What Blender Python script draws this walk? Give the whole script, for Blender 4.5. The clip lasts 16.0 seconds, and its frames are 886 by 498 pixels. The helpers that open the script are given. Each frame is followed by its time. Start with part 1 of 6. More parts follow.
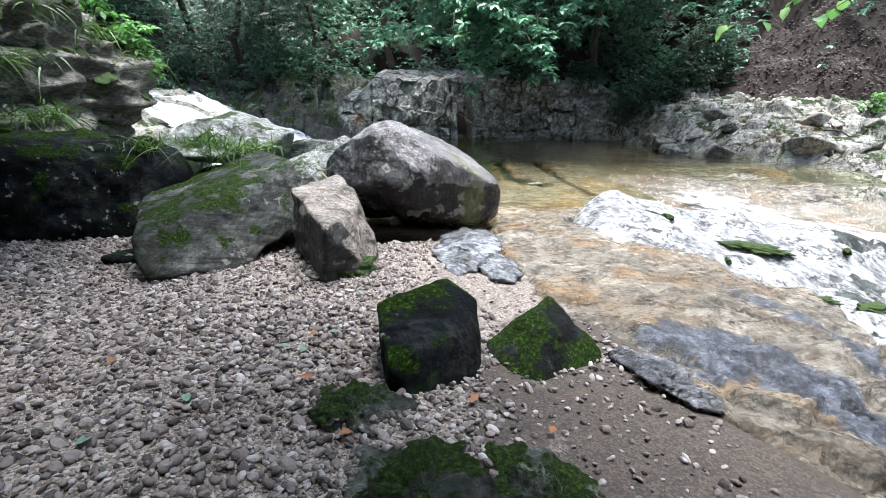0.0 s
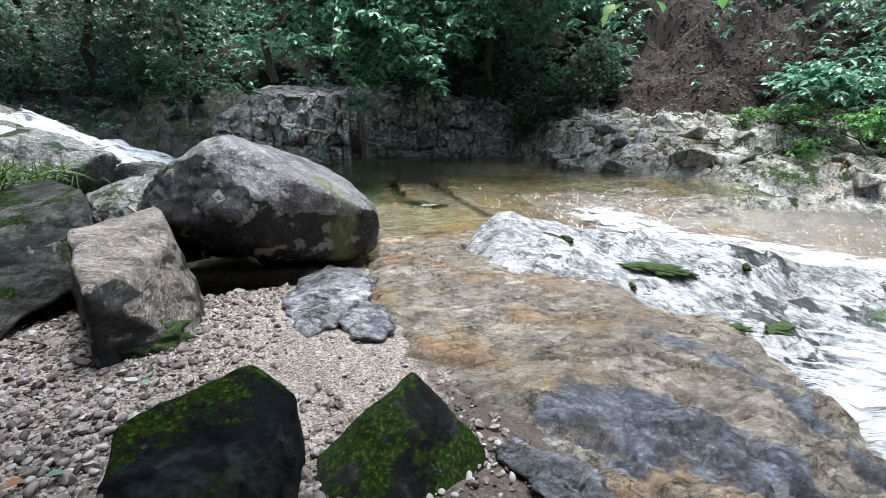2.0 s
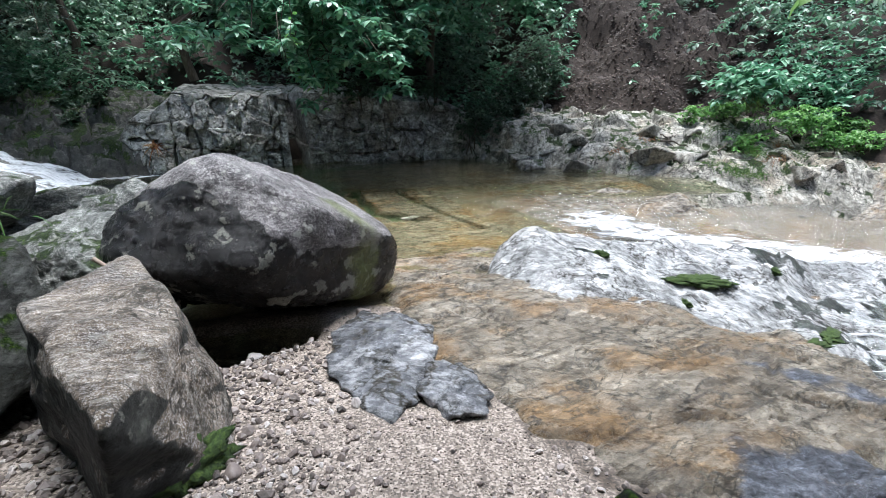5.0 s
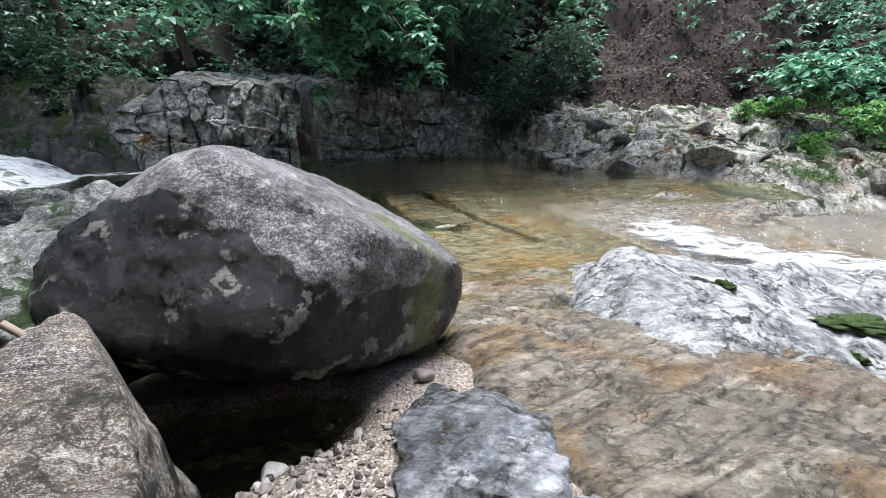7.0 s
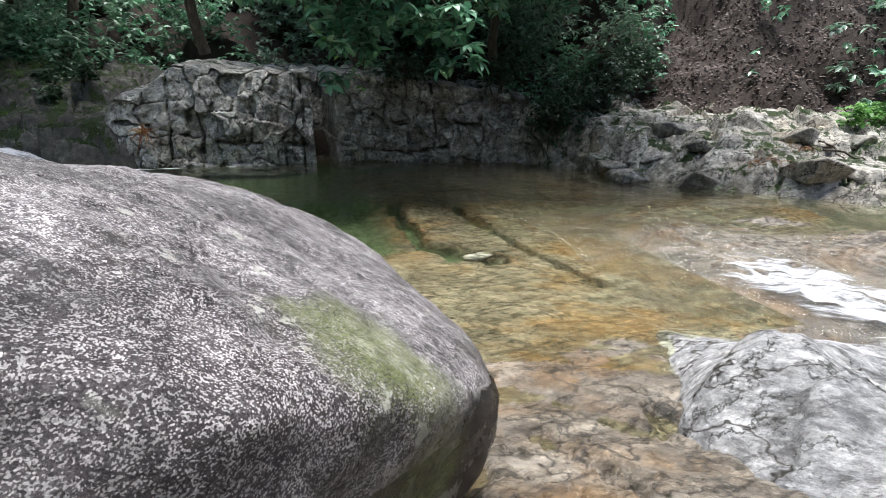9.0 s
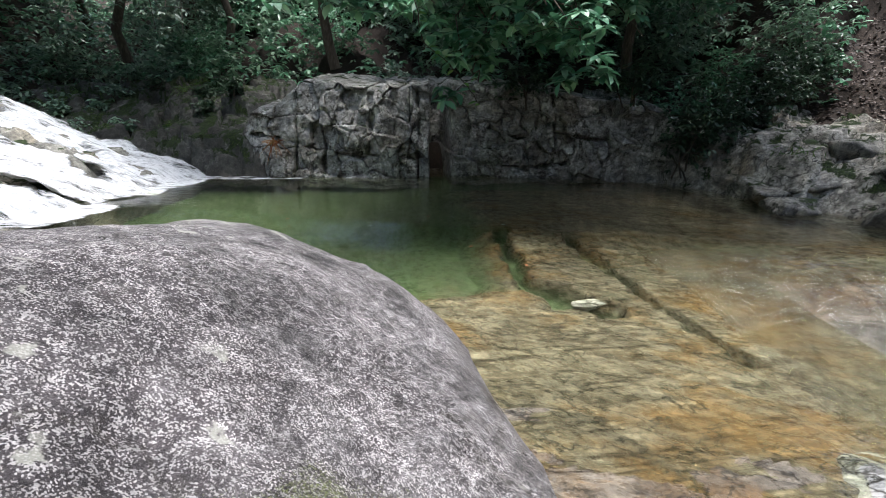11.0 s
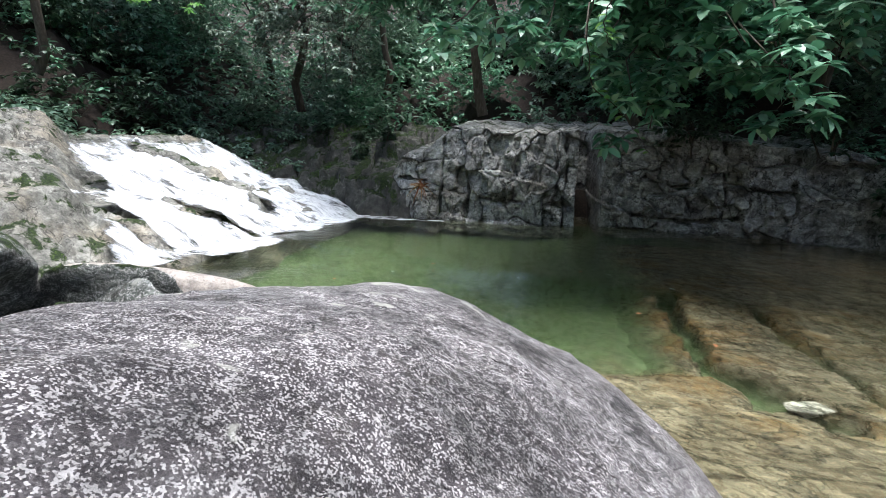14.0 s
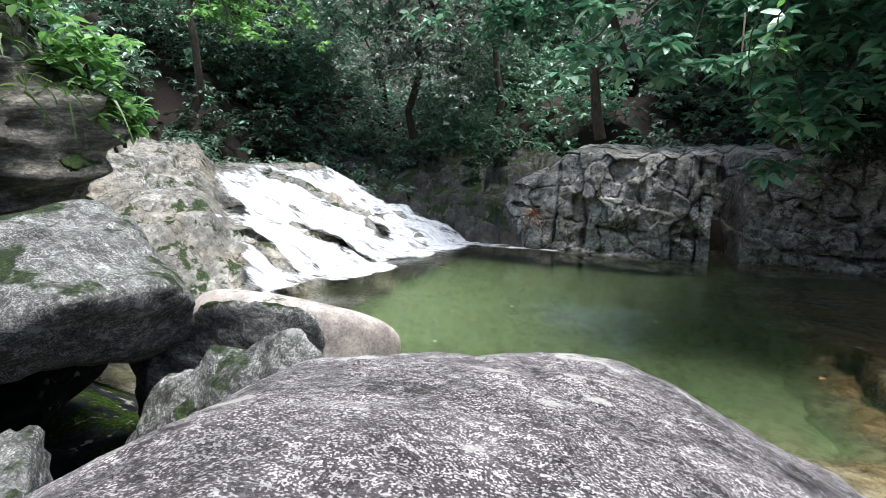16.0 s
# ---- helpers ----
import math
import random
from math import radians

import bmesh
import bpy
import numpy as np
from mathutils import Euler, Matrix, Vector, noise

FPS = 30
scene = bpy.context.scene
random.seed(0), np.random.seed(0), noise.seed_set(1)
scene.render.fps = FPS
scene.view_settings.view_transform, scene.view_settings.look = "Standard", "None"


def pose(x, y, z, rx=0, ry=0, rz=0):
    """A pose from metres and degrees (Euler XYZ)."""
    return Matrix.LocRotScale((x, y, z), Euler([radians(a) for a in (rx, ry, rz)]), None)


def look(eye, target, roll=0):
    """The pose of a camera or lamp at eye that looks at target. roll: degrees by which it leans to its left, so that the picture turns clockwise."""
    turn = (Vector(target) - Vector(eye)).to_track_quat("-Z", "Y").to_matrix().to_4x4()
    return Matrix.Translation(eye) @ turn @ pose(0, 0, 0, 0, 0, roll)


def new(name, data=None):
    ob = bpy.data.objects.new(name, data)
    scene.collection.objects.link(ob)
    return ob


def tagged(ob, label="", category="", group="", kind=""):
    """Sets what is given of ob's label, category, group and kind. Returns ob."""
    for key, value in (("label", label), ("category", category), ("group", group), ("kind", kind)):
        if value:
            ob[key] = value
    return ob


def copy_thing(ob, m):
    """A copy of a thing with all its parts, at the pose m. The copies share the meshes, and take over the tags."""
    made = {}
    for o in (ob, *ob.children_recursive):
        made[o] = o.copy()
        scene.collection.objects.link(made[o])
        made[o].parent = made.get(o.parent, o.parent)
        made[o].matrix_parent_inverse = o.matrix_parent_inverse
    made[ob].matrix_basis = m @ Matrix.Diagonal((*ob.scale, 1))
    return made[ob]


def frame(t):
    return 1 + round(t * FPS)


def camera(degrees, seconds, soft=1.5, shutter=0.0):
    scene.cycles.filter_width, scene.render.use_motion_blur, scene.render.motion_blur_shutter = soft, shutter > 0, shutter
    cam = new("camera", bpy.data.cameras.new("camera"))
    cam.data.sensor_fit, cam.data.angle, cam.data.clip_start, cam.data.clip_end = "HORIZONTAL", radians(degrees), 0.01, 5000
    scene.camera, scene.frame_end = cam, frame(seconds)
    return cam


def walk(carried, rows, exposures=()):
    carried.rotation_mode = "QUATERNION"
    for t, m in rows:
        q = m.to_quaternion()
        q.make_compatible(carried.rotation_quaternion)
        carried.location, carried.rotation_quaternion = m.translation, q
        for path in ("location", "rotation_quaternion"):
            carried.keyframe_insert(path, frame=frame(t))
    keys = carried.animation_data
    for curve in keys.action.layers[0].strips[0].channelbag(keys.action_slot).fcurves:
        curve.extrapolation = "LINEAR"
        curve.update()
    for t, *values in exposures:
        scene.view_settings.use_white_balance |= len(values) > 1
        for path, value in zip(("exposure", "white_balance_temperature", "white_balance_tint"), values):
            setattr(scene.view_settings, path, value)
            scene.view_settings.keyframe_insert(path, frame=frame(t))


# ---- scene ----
cam = camera(86.8, 16.0, soft=0.8)
METRES, EYE, TILT, LEAN, TURN = 6.6, 1.65, -20.0, 0.5, 0.0
ROWS = [
    (0.0, 0.0, 0.0, 0.0, 0.0, 0.0, -0.0),
    (0.5, 0.0226, 0.0417, 0.0024, -5.83, 0.64, 2.03),
    (1.0, 0.0431, 0.0851, 0.0108, -9.32, 0.96, 3.04),
    (1.5, 0.0593, 0.1192, 0.0214, -9.6, 1.54, 3.27),
    (2.0, 0.074, 0.1346, 0.0269, -10.05, 2.04, 3.54),
    (2.5, 0.0714, 0.1443, 0.0321, -11.75, 2.38, 4.58),
    (3.0, 0.0411, 0.1515, 0.0397, -15.35, 2.39, 6.03),
    (3.5, 0.0131, 0.1638, 0.047, -16.77, 1.89, 6.76),
    (4.0, -0.0092, 0.1931, 0.0604, -18.23, 1.43, 7.22),
    (6.5, -0.0842, 0.4026, 0.1175, -20.83, 0.39, 7.18),
    (7.0, -0.0654, 0.4516, 0.1287, -20.27, 0.51, 6.77),
    (7.5, -0.0475, 0.4987, 0.1409, -19.41, 0.67, 6.35),
    (8.0, -0.0348, 0.551, 0.156, -18.23, 0.94, 5.59),
    (8.5, -0.0101, 0.5976, 0.1632, -17.43, 1.04, 4.93),
    (9.0, 0.0177, 0.6482, 0.1771, -16.2, 1.19, 4.17),
    (9.5, 0.035, 0.681, 0.1916, -12.19, 1.7, 2.57),
    (10.0, 0.0474, 0.7081, 0.2088, -6.89, 1.88, 0.71),
    (12.5, 0.0513, 0.7179, 0.2217, -0.76, 3.24, -1.1),
    (13.0, 0.0494, 0.725, 0.2244, 0.91, 3.74, -1.92),
    (13.5, 0.0345, 0.7347, 0.2285, 5.94, 5.44, -3.78),
    (14.0, 0.0004, 0.7599, 0.2372, 11.9, 6.66, -6.08),
    (14.5, -0.0225, 0.767, 0.2437, 16.97, 7.35, -7.41),
    (15.0, -0.0303, 0.7725, 0.2472, 19.86, 7.59, -8.2),
    (15.5, -0.0409, 0.7775, 0.2495, 21.59, 7.74, -8.8),
    (16.0, -0.0496, 0.7829, 0.2523, 23.36, 7.86, -9.53),
]
walk(cam, [(t, pose(0, 0, EYE, TILT, LEAN, TURN) @ pose(METRES * x, METRES * y, METRES * z, 90 + pitch, roll, yaw)) for t, x, y, z, yaw, pitch, roll in ROWS],
     [(0.0, 1.5, 6000, 9), (1.5, 1.06, 5950, 8), (4.0, 0.97, 5950, 8), (7.5, 1.02, 6050, 10), (9.0, 1.04, 6350, 11), (12.5, 0.74, 6350, 11), (14.0, 1.03, 6150, 10), (16.0, 1.07, 6200, 11)])

# ---- world and light ----

world = bpy.data.worlds.new("world")
scene.world = world
world.use_nodes = True
wn = world.node_tree
sky = wn.nodes.new("ShaderNodeTexSky")
sky.sky_type, sky.sun_disc = "NISHITA", False
sky.sun_elevation, sky.sun_rotation = radians(80), radians(56)
sky.air_density, sky.dust_density = 1.0, 3.0
wn.links.new(sky.outputs[0], wn.nodes["Background"].inputs[0])
wn.nodes["Background"].inputs[1].default_value = 0.15
sun = new("sun", bpy.data.lights.new("sun", "SUN"))
sun.data.energy, sun.data.angle, sun.data.color = 4.0, radians(34), (1.0, 0.985, 0.96)
sun.matrix_basis = look((4.2, 5.8, 20.0), (1.5, 4.0, 0.0))


# ---- numeric helpers ----
def lattice(ix, iy, iz, seed):
    h = (ix * 374761393 + iy * 668265263 + iz * 2147483647 + seed * 1274126177) & 0xFFFFFFFF
    h = ((h ^ (h >> 13)) * 1274126177) & 0xFFFFFFFF
    h = ((h ^ (h >> 16)) * 668265263) & 0xFFFFFFFF
    return ((h ^ (h >> 15)) & 0xFFFF) / 32767.5 - 1.0


def value_noise(p, seed=0):
    p = np.asarray(p, float)
    i = np.floor(p).astype(np.int64)
    f = p - i
    f = f * f * (3 - 2 * f)
    out = 0.0
    for dx in (0, 1):
        wx = f[..., 0] if dx else 1 - f[..., 0]
        for dy in (0, 1):
            wy = f[..., 1] if dy else 1 - f[..., 1]
            for dz in (0, 1):
                wz = f[..., 2] if dz else 1 - f[..., 2]
                out = out + wx * wy * wz * lattice(i[..., 0] + dx, i[..., 1] + dy, i[..., 2] + dz, seed)
    return out


def fbm(p, octaves=4, seed=0, gain=0.5):
    p = np.asarray(p, float)
    total, amp = 0.0, 1.0
    for k in range(octaves):
        total = total + amp * value_noise(p * 2.03 ** k + 7.3 * k, seed + k)
        amp *= gain
    return total


def fbm2(x, y, octaves=4, seed=0, gain=0.5):
    return fbm(np.stack([x, y, np.zeros_like(x) + 0.37], -1), octaves, seed, gain)


def step(a, b, x):
    t = np.clip((x - a) / (b - a), 0, 1)
    return t * t * (3 - 2 * t)


def side(x, y, ax, ay, bx, by):
    """Signed distance from the line a-b, positive to its right."""
    dx, dy = bx - ax, by - ay
    n = math.hypot(dx, dy)
    return ((x - ax) * dy - (y - ay) * dx) / n


def joints(a, b, seed):
    """Jittered cells over a plane: a number for each cell and the distance to its nearest joint."""
    ia, ib = np.floor(a).astype(np.int64), np.floor(b).astype(np.int64)
    d1, d2, who = np.full(a.shape, 9.0), np.full(a.shape, 9.0), np.zeros(a.shape)
    for i in (-1, 0, 1):
        for j in (-1, 0, 1):
            ca, cb = ia + i, ib + j
            d = np.maximum(np.abs(ca + 0.5 + 0.42 * lattice(ca, cb, 0 * ca, seed) - a), np.abs(cb + 0.5 + 0.42 * lattice(ca, cb, 0 * ca + 1, seed) - b) * 1.05)
            near = d < d1
            d2 = np.where(near, d1, np.minimum(d2, d))
            who = np.where(near, lattice(ca, cb, 0 * ca + 2, seed), who)
            d1 = np.where(near, d, d1)
    return who, d2 - d1


def facets(a, b, seed, tilt=0.35):
    """Jointed blocks: each face stands out by its own amount and leans its own way; and the distance to a joint."""
    ia, ib = np.floor(a).astype(np.int64), np.floor(b).astype(np.int64)
    d1, d2, out = np.full(a.shape, 9.0), np.full(a.shape, 9.0), np.zeros(a.shape)
    for i in (-1, 0, 1):
        for j in (-1, 0, 1):
            ca, cb = ia + i, ib + j
            da = a - (ca + 0.5 + 0.4 * lattice(ca, cb, 0 * ca, seed))
            db = b - (cb + 0.5 + 0.4 * lattice(ca, cb, 0 * ca + 1, seed))
            wide, slant = 1 + 0.35 * lattice(ca, cb, 0 * ca + 5, seed), 0.35 * lattice(ca, cb, 0 * ca + 6, seed)
            d = np.maximum(np.abs(da + slant * db) * wide, np.abs(db - slant * da) / wide)
            lean = lattice(ca, cb, 0 * ca + 2, seed) + 2 * tilt * (lattice(ca, cb, 0 * ca + 3, seed) * da + lattice(ca, cb, 0 * ca + 4, seed) * db)
            near = d < d1
            d2 = np.where(near, d1, np.minimum(d2, d))
            out = np.where(near, lean, out)
            d1 = np.where(near, d, d1)
    return out, d2 - d1


def fast_mesh(name, verts, faces, mat, smooth=True):
    """A mesh of equal-sided faces from arrays."""
    verts, faces = np.asarray(verts, np.float32), np.asarray(faces, np.int32)
    k = faces.shape[1]
    me = bpy.data.meshes.new(name)
    me.vertices.add(len(verts))
    me.vertices.foreach_set("co", verts.ravel())
    me.loops.add(faces.size)
    me.loops.foreach_set("vertex_index", faces.ravel())
    me.polygons.add(len(faces))
    me.polygons.foreach_set("loop_start", np.arange(0, faces.size, k, dtype=np.int32))
    me.polygons.foreach_set("use_smooth", np.full(len(faces), smooth))
    me.update(calc_edges=True)
    me.validate()
    me.materials.append(mat)
    return me


def part(name, bm, material, parent, label=""):
    """Links a mesh or bmesh as one object under a thing."""
    if isinstance(bm, bmesh.types.BMesh):
        me = bpy.data.meshes.new(name)
        bm.to_mesh(me)
        bm.free()
        me.materials.append(material)
    else:
        me = bm
    ob = new(name, me)
    ob.parent = parent
    if label:
        tagged(ob, label)
    return ob


# ---- materials ----
def nodes_of(name):
    m = bpy.data.materials.new(name)
    m.use_nodes = True
    t = m.node_tree
    return m, t, t.nodes["Principled BSDF"]


def texture(t, scale, detail=6.0, rough=0.6, stretch=(1, 1, 1), kind="noise", tilt=(0, 0, 0)):
    co = t.nodes.new("ShaderNodeNewGeometry").outputs["Position"]
    mp = t.nodes.new("ShaderNodeMapping")
    mp.vector_type = "TEXTURE"
    mp.inputs["Scale"].default_value = [1 / v for v in stretch]
    mp.inputs["Rotation"].default_value = [radians(a) for a in tilt]
    t.links.new(co, mp.inputs[0])
    if kind == "voronoi":
        n = t.nodes.new("ShaderNodeTexVoronoi")
        n.feature = "DISTANCE_TO_EDGE"
        n.inputs["Scale"].default_value = scale
    elif kind == "cells":
        n = t.nodes.new("ShaderNodeTexVoronoi")
        n.inputs["Scale"].default_value = scale
    else:
        n = t.nodes.new("ShaderNodeTexNoise")
        n.inputs["Scale"].default_value = scale
        n.inputs["Detail"].default_value = detail
        n.inputs["Roughness"].default_value = rough
    t.links.new(mp.outputs[0], n.inputs["Vector"])
    return n


def ramp(t, source, stops):
    r = t.nodes.new("ShaderNodeValToRGB")
    els = r.color_ramp.elements
    while len(els) < len(stops):
        els.new(0.5)
    for e, (p, c) in zip(els, stops):
        e.position = p
        e.color = (*c, 1) if len(c) == 3 else c
    t.links.new(source, r.inputs[0])
    return r.outputs[0]


def gate(t, source, lo, hi):
    g = t.nodes.new("ShaderNodeMapRange")
    g.interpolation_type = "SMOOTHSTEP"
    g.inputs[1].default_value, g.inputs[2].default_value = lo, hi
    t.links.new(source, g.inputs[0])
    return g.outputs[0]


def math_node(t, op, a, b=None):
    n = t.nodes.new("ShaderNodeMath")
    n.operation = op
    for k, v in enumerate((a, b)):
        if v is None:
            continue
        if isinstance(v, (int, float)):
            n.inputs[k].default_value = v
        else:
            t.links.new(v, n.inputs[k])
    return n.outputs[0]


def mix(t, fac, a, b, mode="MIX"):
    n = t.nodes.new("ShaderNodeMix")
    n.data_type, n.blend_type = "RGBA", mode
    for k, v in ((0, fac), (6, a), (7, b)):
        if isinstance(v, (int, float)):
            n.inputs[k].default_value = v
        elif isinstance(v, tuple):
            n.inputs[k].default_value = (*v, 1)
        else:
            t.links.new(v, n.inputs[k])
    return n.outputs[2]


def bump(t, bsdf, height, strength, distance):
    b = t.nodes.new("ShaderNodeBump")
    b.inputs["Strength"].default_value, b.inputs["Distance"].default_value = strength, distance
    t.links.new(height, b.inputs["Height"])
    old = bsdf.inputs["Normal"].links
    if old:
        t.links.new(old[0].from_socket, b.inputs["Normal"])
    t.links.new(b.outputs[0], bsdf.inputs["Normal"])


def rock_material(name, dark, mid, light, rough=0.55, moss=0.0, lichen=0.0, stain=None, speck=0.0,
                  strata=(1, 1, 1), tilt=(0, 0, 0), cracks=0.0, relief=0.02, fine=60.0, mott=1.0, spec=0.5, deep=None, wet=None, veins=0.0, crisp=0.7, streaks=0.0, run=6.0):
    """Weathered stone: grain, broad stains, speckled crystals, lichen spots, moss on what faces up."""
    m, t, b = nodes_of(name)
    broad = texture(t, 2.2, 5, 0.6, strata, tilt=tilt)
    grain = texture(t, fine, 4, 0.7)
    body = texture(t, 11, 8, 0.68, strata, tilt=tilt)
    both = math_node(t, "ADD", math_node(t, "MULTIPLY", broad.outputs[0], 0.5), math_node(t, "MULTIPLY", body.outputs[0], 0.5))
    colour = ramp(t, both, [(0.33, dark), (0.5, mid), (0.66, light)])
    if stain:
        patch = texture(t, 1.3, 6, 0.62, strata, tilt=tilt)
        colour = mix(t, gate(t, patch.outputs[0], 0.47, 0.66), colour, stain)
    if speck > 0.5:
        crystal = t.nodes.new("ShaderNodeSeparateXYZ")
        t.links.new(texture(t, fine * 1.9, kind="cells").outputs["Color"], crystal.inputs[0])
        drift = texture(t, 38.0, 7, 0.8, (0.8, 1.3, 1.3))
        both = math_node(t, "ADD", math_node(t, "MULTIPLY", crystal.outputs[0], 0.3), math_node(t, "MULTIPLY", drift.outputs[0], 0.7))
        colour = mix(t, math_node(t, "MULTIPLY", gate(t, both, 0.545, 0.585), speck), colour, (0.64, 0.62, 0.61))
        colour = mix(t, math_node(t, "MULTIPLY", gate(t, both, 0.46, 0.4), speck), colour, (0.028, 0.024, 0.026))
        bump(t, b, crystal.outputs[0], 0.3, 0.003)
    elif speck:
        colour = mix(t, math_node(t, "MULTIPLY", gate(t, grain.outputs[0], 0.545, 0.585), speck), colour, (0.62, 0.6, 0.56))
        colour = mix(t, math_node(t, "MULTIPLY", gate(t, grain.outputs[0], 0.45, 0.41), speck), colour, (0.03, 0.03, 0.032))
    else:
        colour = mix(t, 0.35, colour, ramp(t, grain.outputs[0], [(0.3, (0.12, 0.12, 0.12)), (0.7, (0.75, 0.75, 0.73))]), "OVERLAY")
    mottle = texture(t, 5.0, 12, 0.78, strata, tilt=tilt)
    colour = mix(t, mott, colour, ramp(t, mottle.outputs[0], [(0.36, (0.28, 0.28, 0.28)), (0.5, (0.95, 0.95, 0.95)), (0.64, (1.45, 1.45, 1.45))]), "MULTIPLY")
    bump(t, b, mottle.outputs[0], 0.8, relief * 1.6)
    if crisp:
        pits = texture(t, 24.0, 10, 0.84, strata, tilt=tilt)
        colour = mix(t, crisp, colour, ramp(t, pits.outputs[0], [(0.38, (0.3, 0.3, 0.29)), (0.45, (0.95, 0.95, 0.94)), (0.54, (1.15, 1.15, 1.15)), (0.62, (1.8, 1.8, 1.8))]), "MULTIPLY")
        bump(t, b, pits.outputs[0], 0.6, 0.014)
    if streaks:
        line = texture(t, 7.0, 9, 0.74, (0.14, 2.6, 1.6), tilt=(tilt[0], tilt[1], run))
        colour = mix(t, streaks, colour, ramp(t, line.outputs[0], [(0.39, (0.25, 0.23, 0.21)), (0.46, (0.95, 0.94, 0.92)), (0.55, (1.12, 1.12, 1.12)), (0.62, (1.6, 1.6, 1.6))]), "MULTIPLY")
        bump(t, b, line.outputs[0], 0.6, 0.015)
    if lichen:
        spots = texture(t, 10.0, 5, 0.6)
        zone = texture(t, 1.7, 2, 0.5)
        f = math_node(t, "MULTIPLY", gate(t, spots.outputs[0], 0.6, 0.64), gate(t, zone.outputs[0], 0.5, 0.56))
        colour = mix(t, math_node(t, "MULTIPLY", f, lichen), colour, (0.42, 0.42, 0.37))
    if cracks:
        warp = texture(t, 1.1, 5, 0.6, strata, tilt=tilt)
        ridge = math_node(t, "ABSOLUTE", math_node(t, "SUBTRACT", warp.outputs[0], 0.5))
        line = gate(t, ridge, 0.012, 0.0)
        colour = mix(t, math_node(t, "MULTIPLY", line, cracks), colour, (0.035, 0.03, 0.022))
        bump(t, b, line, -0.8, 0.02)
    if veins:
        fibre = texture(t, 9.0, 10, 0.8, (0.45 * strata[0], 1.9 * strata[1], 1.5 * strata[2]), tilt=(tilt[0], tilt[1], tilt[2] - 8))
        colour = mix(t, 0.6 * veins, colour, ramp(t, fibre.outputs[0], [(0.38, (0.3, 0.3, 0.29)), (0.5, (0.95, 0.95, 0.95)), (0.62, (1.4, 1.4, 1.4))]), "MULTIPLY")
        bump(t, b, fibre.outputs[0], 0.7, 0.02)
        net = texture(t, 2.7, 7, 0.62, strata, tilt=(tilt[0], tilt[1], tilt[2] + 35))
        thin = gate(t, math_node(t, "ABSOLUTE", math_node(t, "SUBTRACT", net.outputs[0], 0.5)), 0.016, 0.002)
        where = gate(t, texture(t, 1.9, 3, 0.5).outputs[0], 0.42, 0.56)
        thin = math_node(t, "MULTIPLY", thin, where)
        colour = mix(t, math_node(t, "MULTIPLY", thin, veins), colour, (0.025, 0.024, 0.016))
        bump(t, b, thin, -0.9, 0.03)
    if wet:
        # The wet mask: real seeps on bedrock, slab; also painted shade on granite and wedge.
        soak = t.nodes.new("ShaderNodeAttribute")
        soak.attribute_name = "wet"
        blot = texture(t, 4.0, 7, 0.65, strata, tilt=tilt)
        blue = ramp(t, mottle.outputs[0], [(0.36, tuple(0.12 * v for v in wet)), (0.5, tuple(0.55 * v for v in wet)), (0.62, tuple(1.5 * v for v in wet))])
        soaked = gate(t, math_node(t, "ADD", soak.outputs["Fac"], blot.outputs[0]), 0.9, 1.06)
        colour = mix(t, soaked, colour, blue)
        if crisp:
            colour = mix(t, math_node(t, "MULTIPLY", soaked, crisp), colour, ramp(t, pits.outputs[0], [(0.38, (0.25, 0.25, 0.25)), (0.46, (0.8, 0.8, 0.8)), (0.56, (1.3, 1.3, 1.3)), (0.62, (2.4, 2.4, 2.5))]), "MULTIPLY")
        if lichen:
            crust = texture(t, 5.5, 6, 0.62)
            colour = mix(t, math_node(t, "MULTIPLY", math_node(t, "MULTIPLY", gate(t, crust.outputs[0], 0.575, 0.595), soaked), 0.85), colour, mix(t, gate(t, grain.outputs[0], 0.4, 0.6), (0.1, 0.1, 0.085), (0.26, 0.255, 0.22)))
            bump(t, b, crust.outputs[0], 0.7, 0.035)
        weed = t.nodes.new("ShaderNodeAttribute")
        weed.attribute_name = "algae_depth_green"
        thin_green = gate(t, math_node(t, "ADD", weed.outputs["Fac"], grain.outputs[0]), 0.9, 1.25)
        colour = mix(t, thin_green, colour, (0.16, 0.19, 0.06))
    if moss:
        up = t.nodes.new("ShaderNodeSeparateXYZ")
        t.links.new(t.nodes.new("ShaderNodeNewGeometry").outputs["Normal"], up.inputs[0])
        cover = texture(t, 3.2, 6, 0.65)
        sum_ = math_node(t, "ADD", math_node(t, "MULTIPLY", up.outputs[2], 0.22), cover.outputs[0])
        mask = gate(t, sum_, 0.8 - 0.3 * moss, 0.87 - 0.3 * moss)
        fuzz = texture(t, 45, 8, 0.8)
        green = ramp(t, fuzz.outputs[0], [(0.35, (0.003, 0.007, 0.001)), (0.52, (0.014, 0.03, 0.004)), (0.66, (0.085, 0.135, 0.018))])
        colour = mix(t, mask, colour, green)
        r = t.nodes.new("ShaderNodeMapRange")
        r.inputs[3].default_value, r.inputs[4].default_value = rough, 0.95
        t.links.new(mask, r.inputs[0])
        t.links.new(r.outputs[0], b.inputs["Roughness"])
        bump(t, b, fuzz.outputs[0], 0.5, 0.012)
    else:
        rr = gate(t, body.outputs[0], 0.2, 0.8)
        n = t.nodes.new("ShaderNodeMapRange")
        n.inputs[3].default_value, n.inputs[4].default_value = max(rough - 0.18, 0.12), min(rough + 0.2, 1)
        t.links.new(rr, n.inputs[0])
        t.links.new(n.outputs[0], b.inputs["Roughness"])
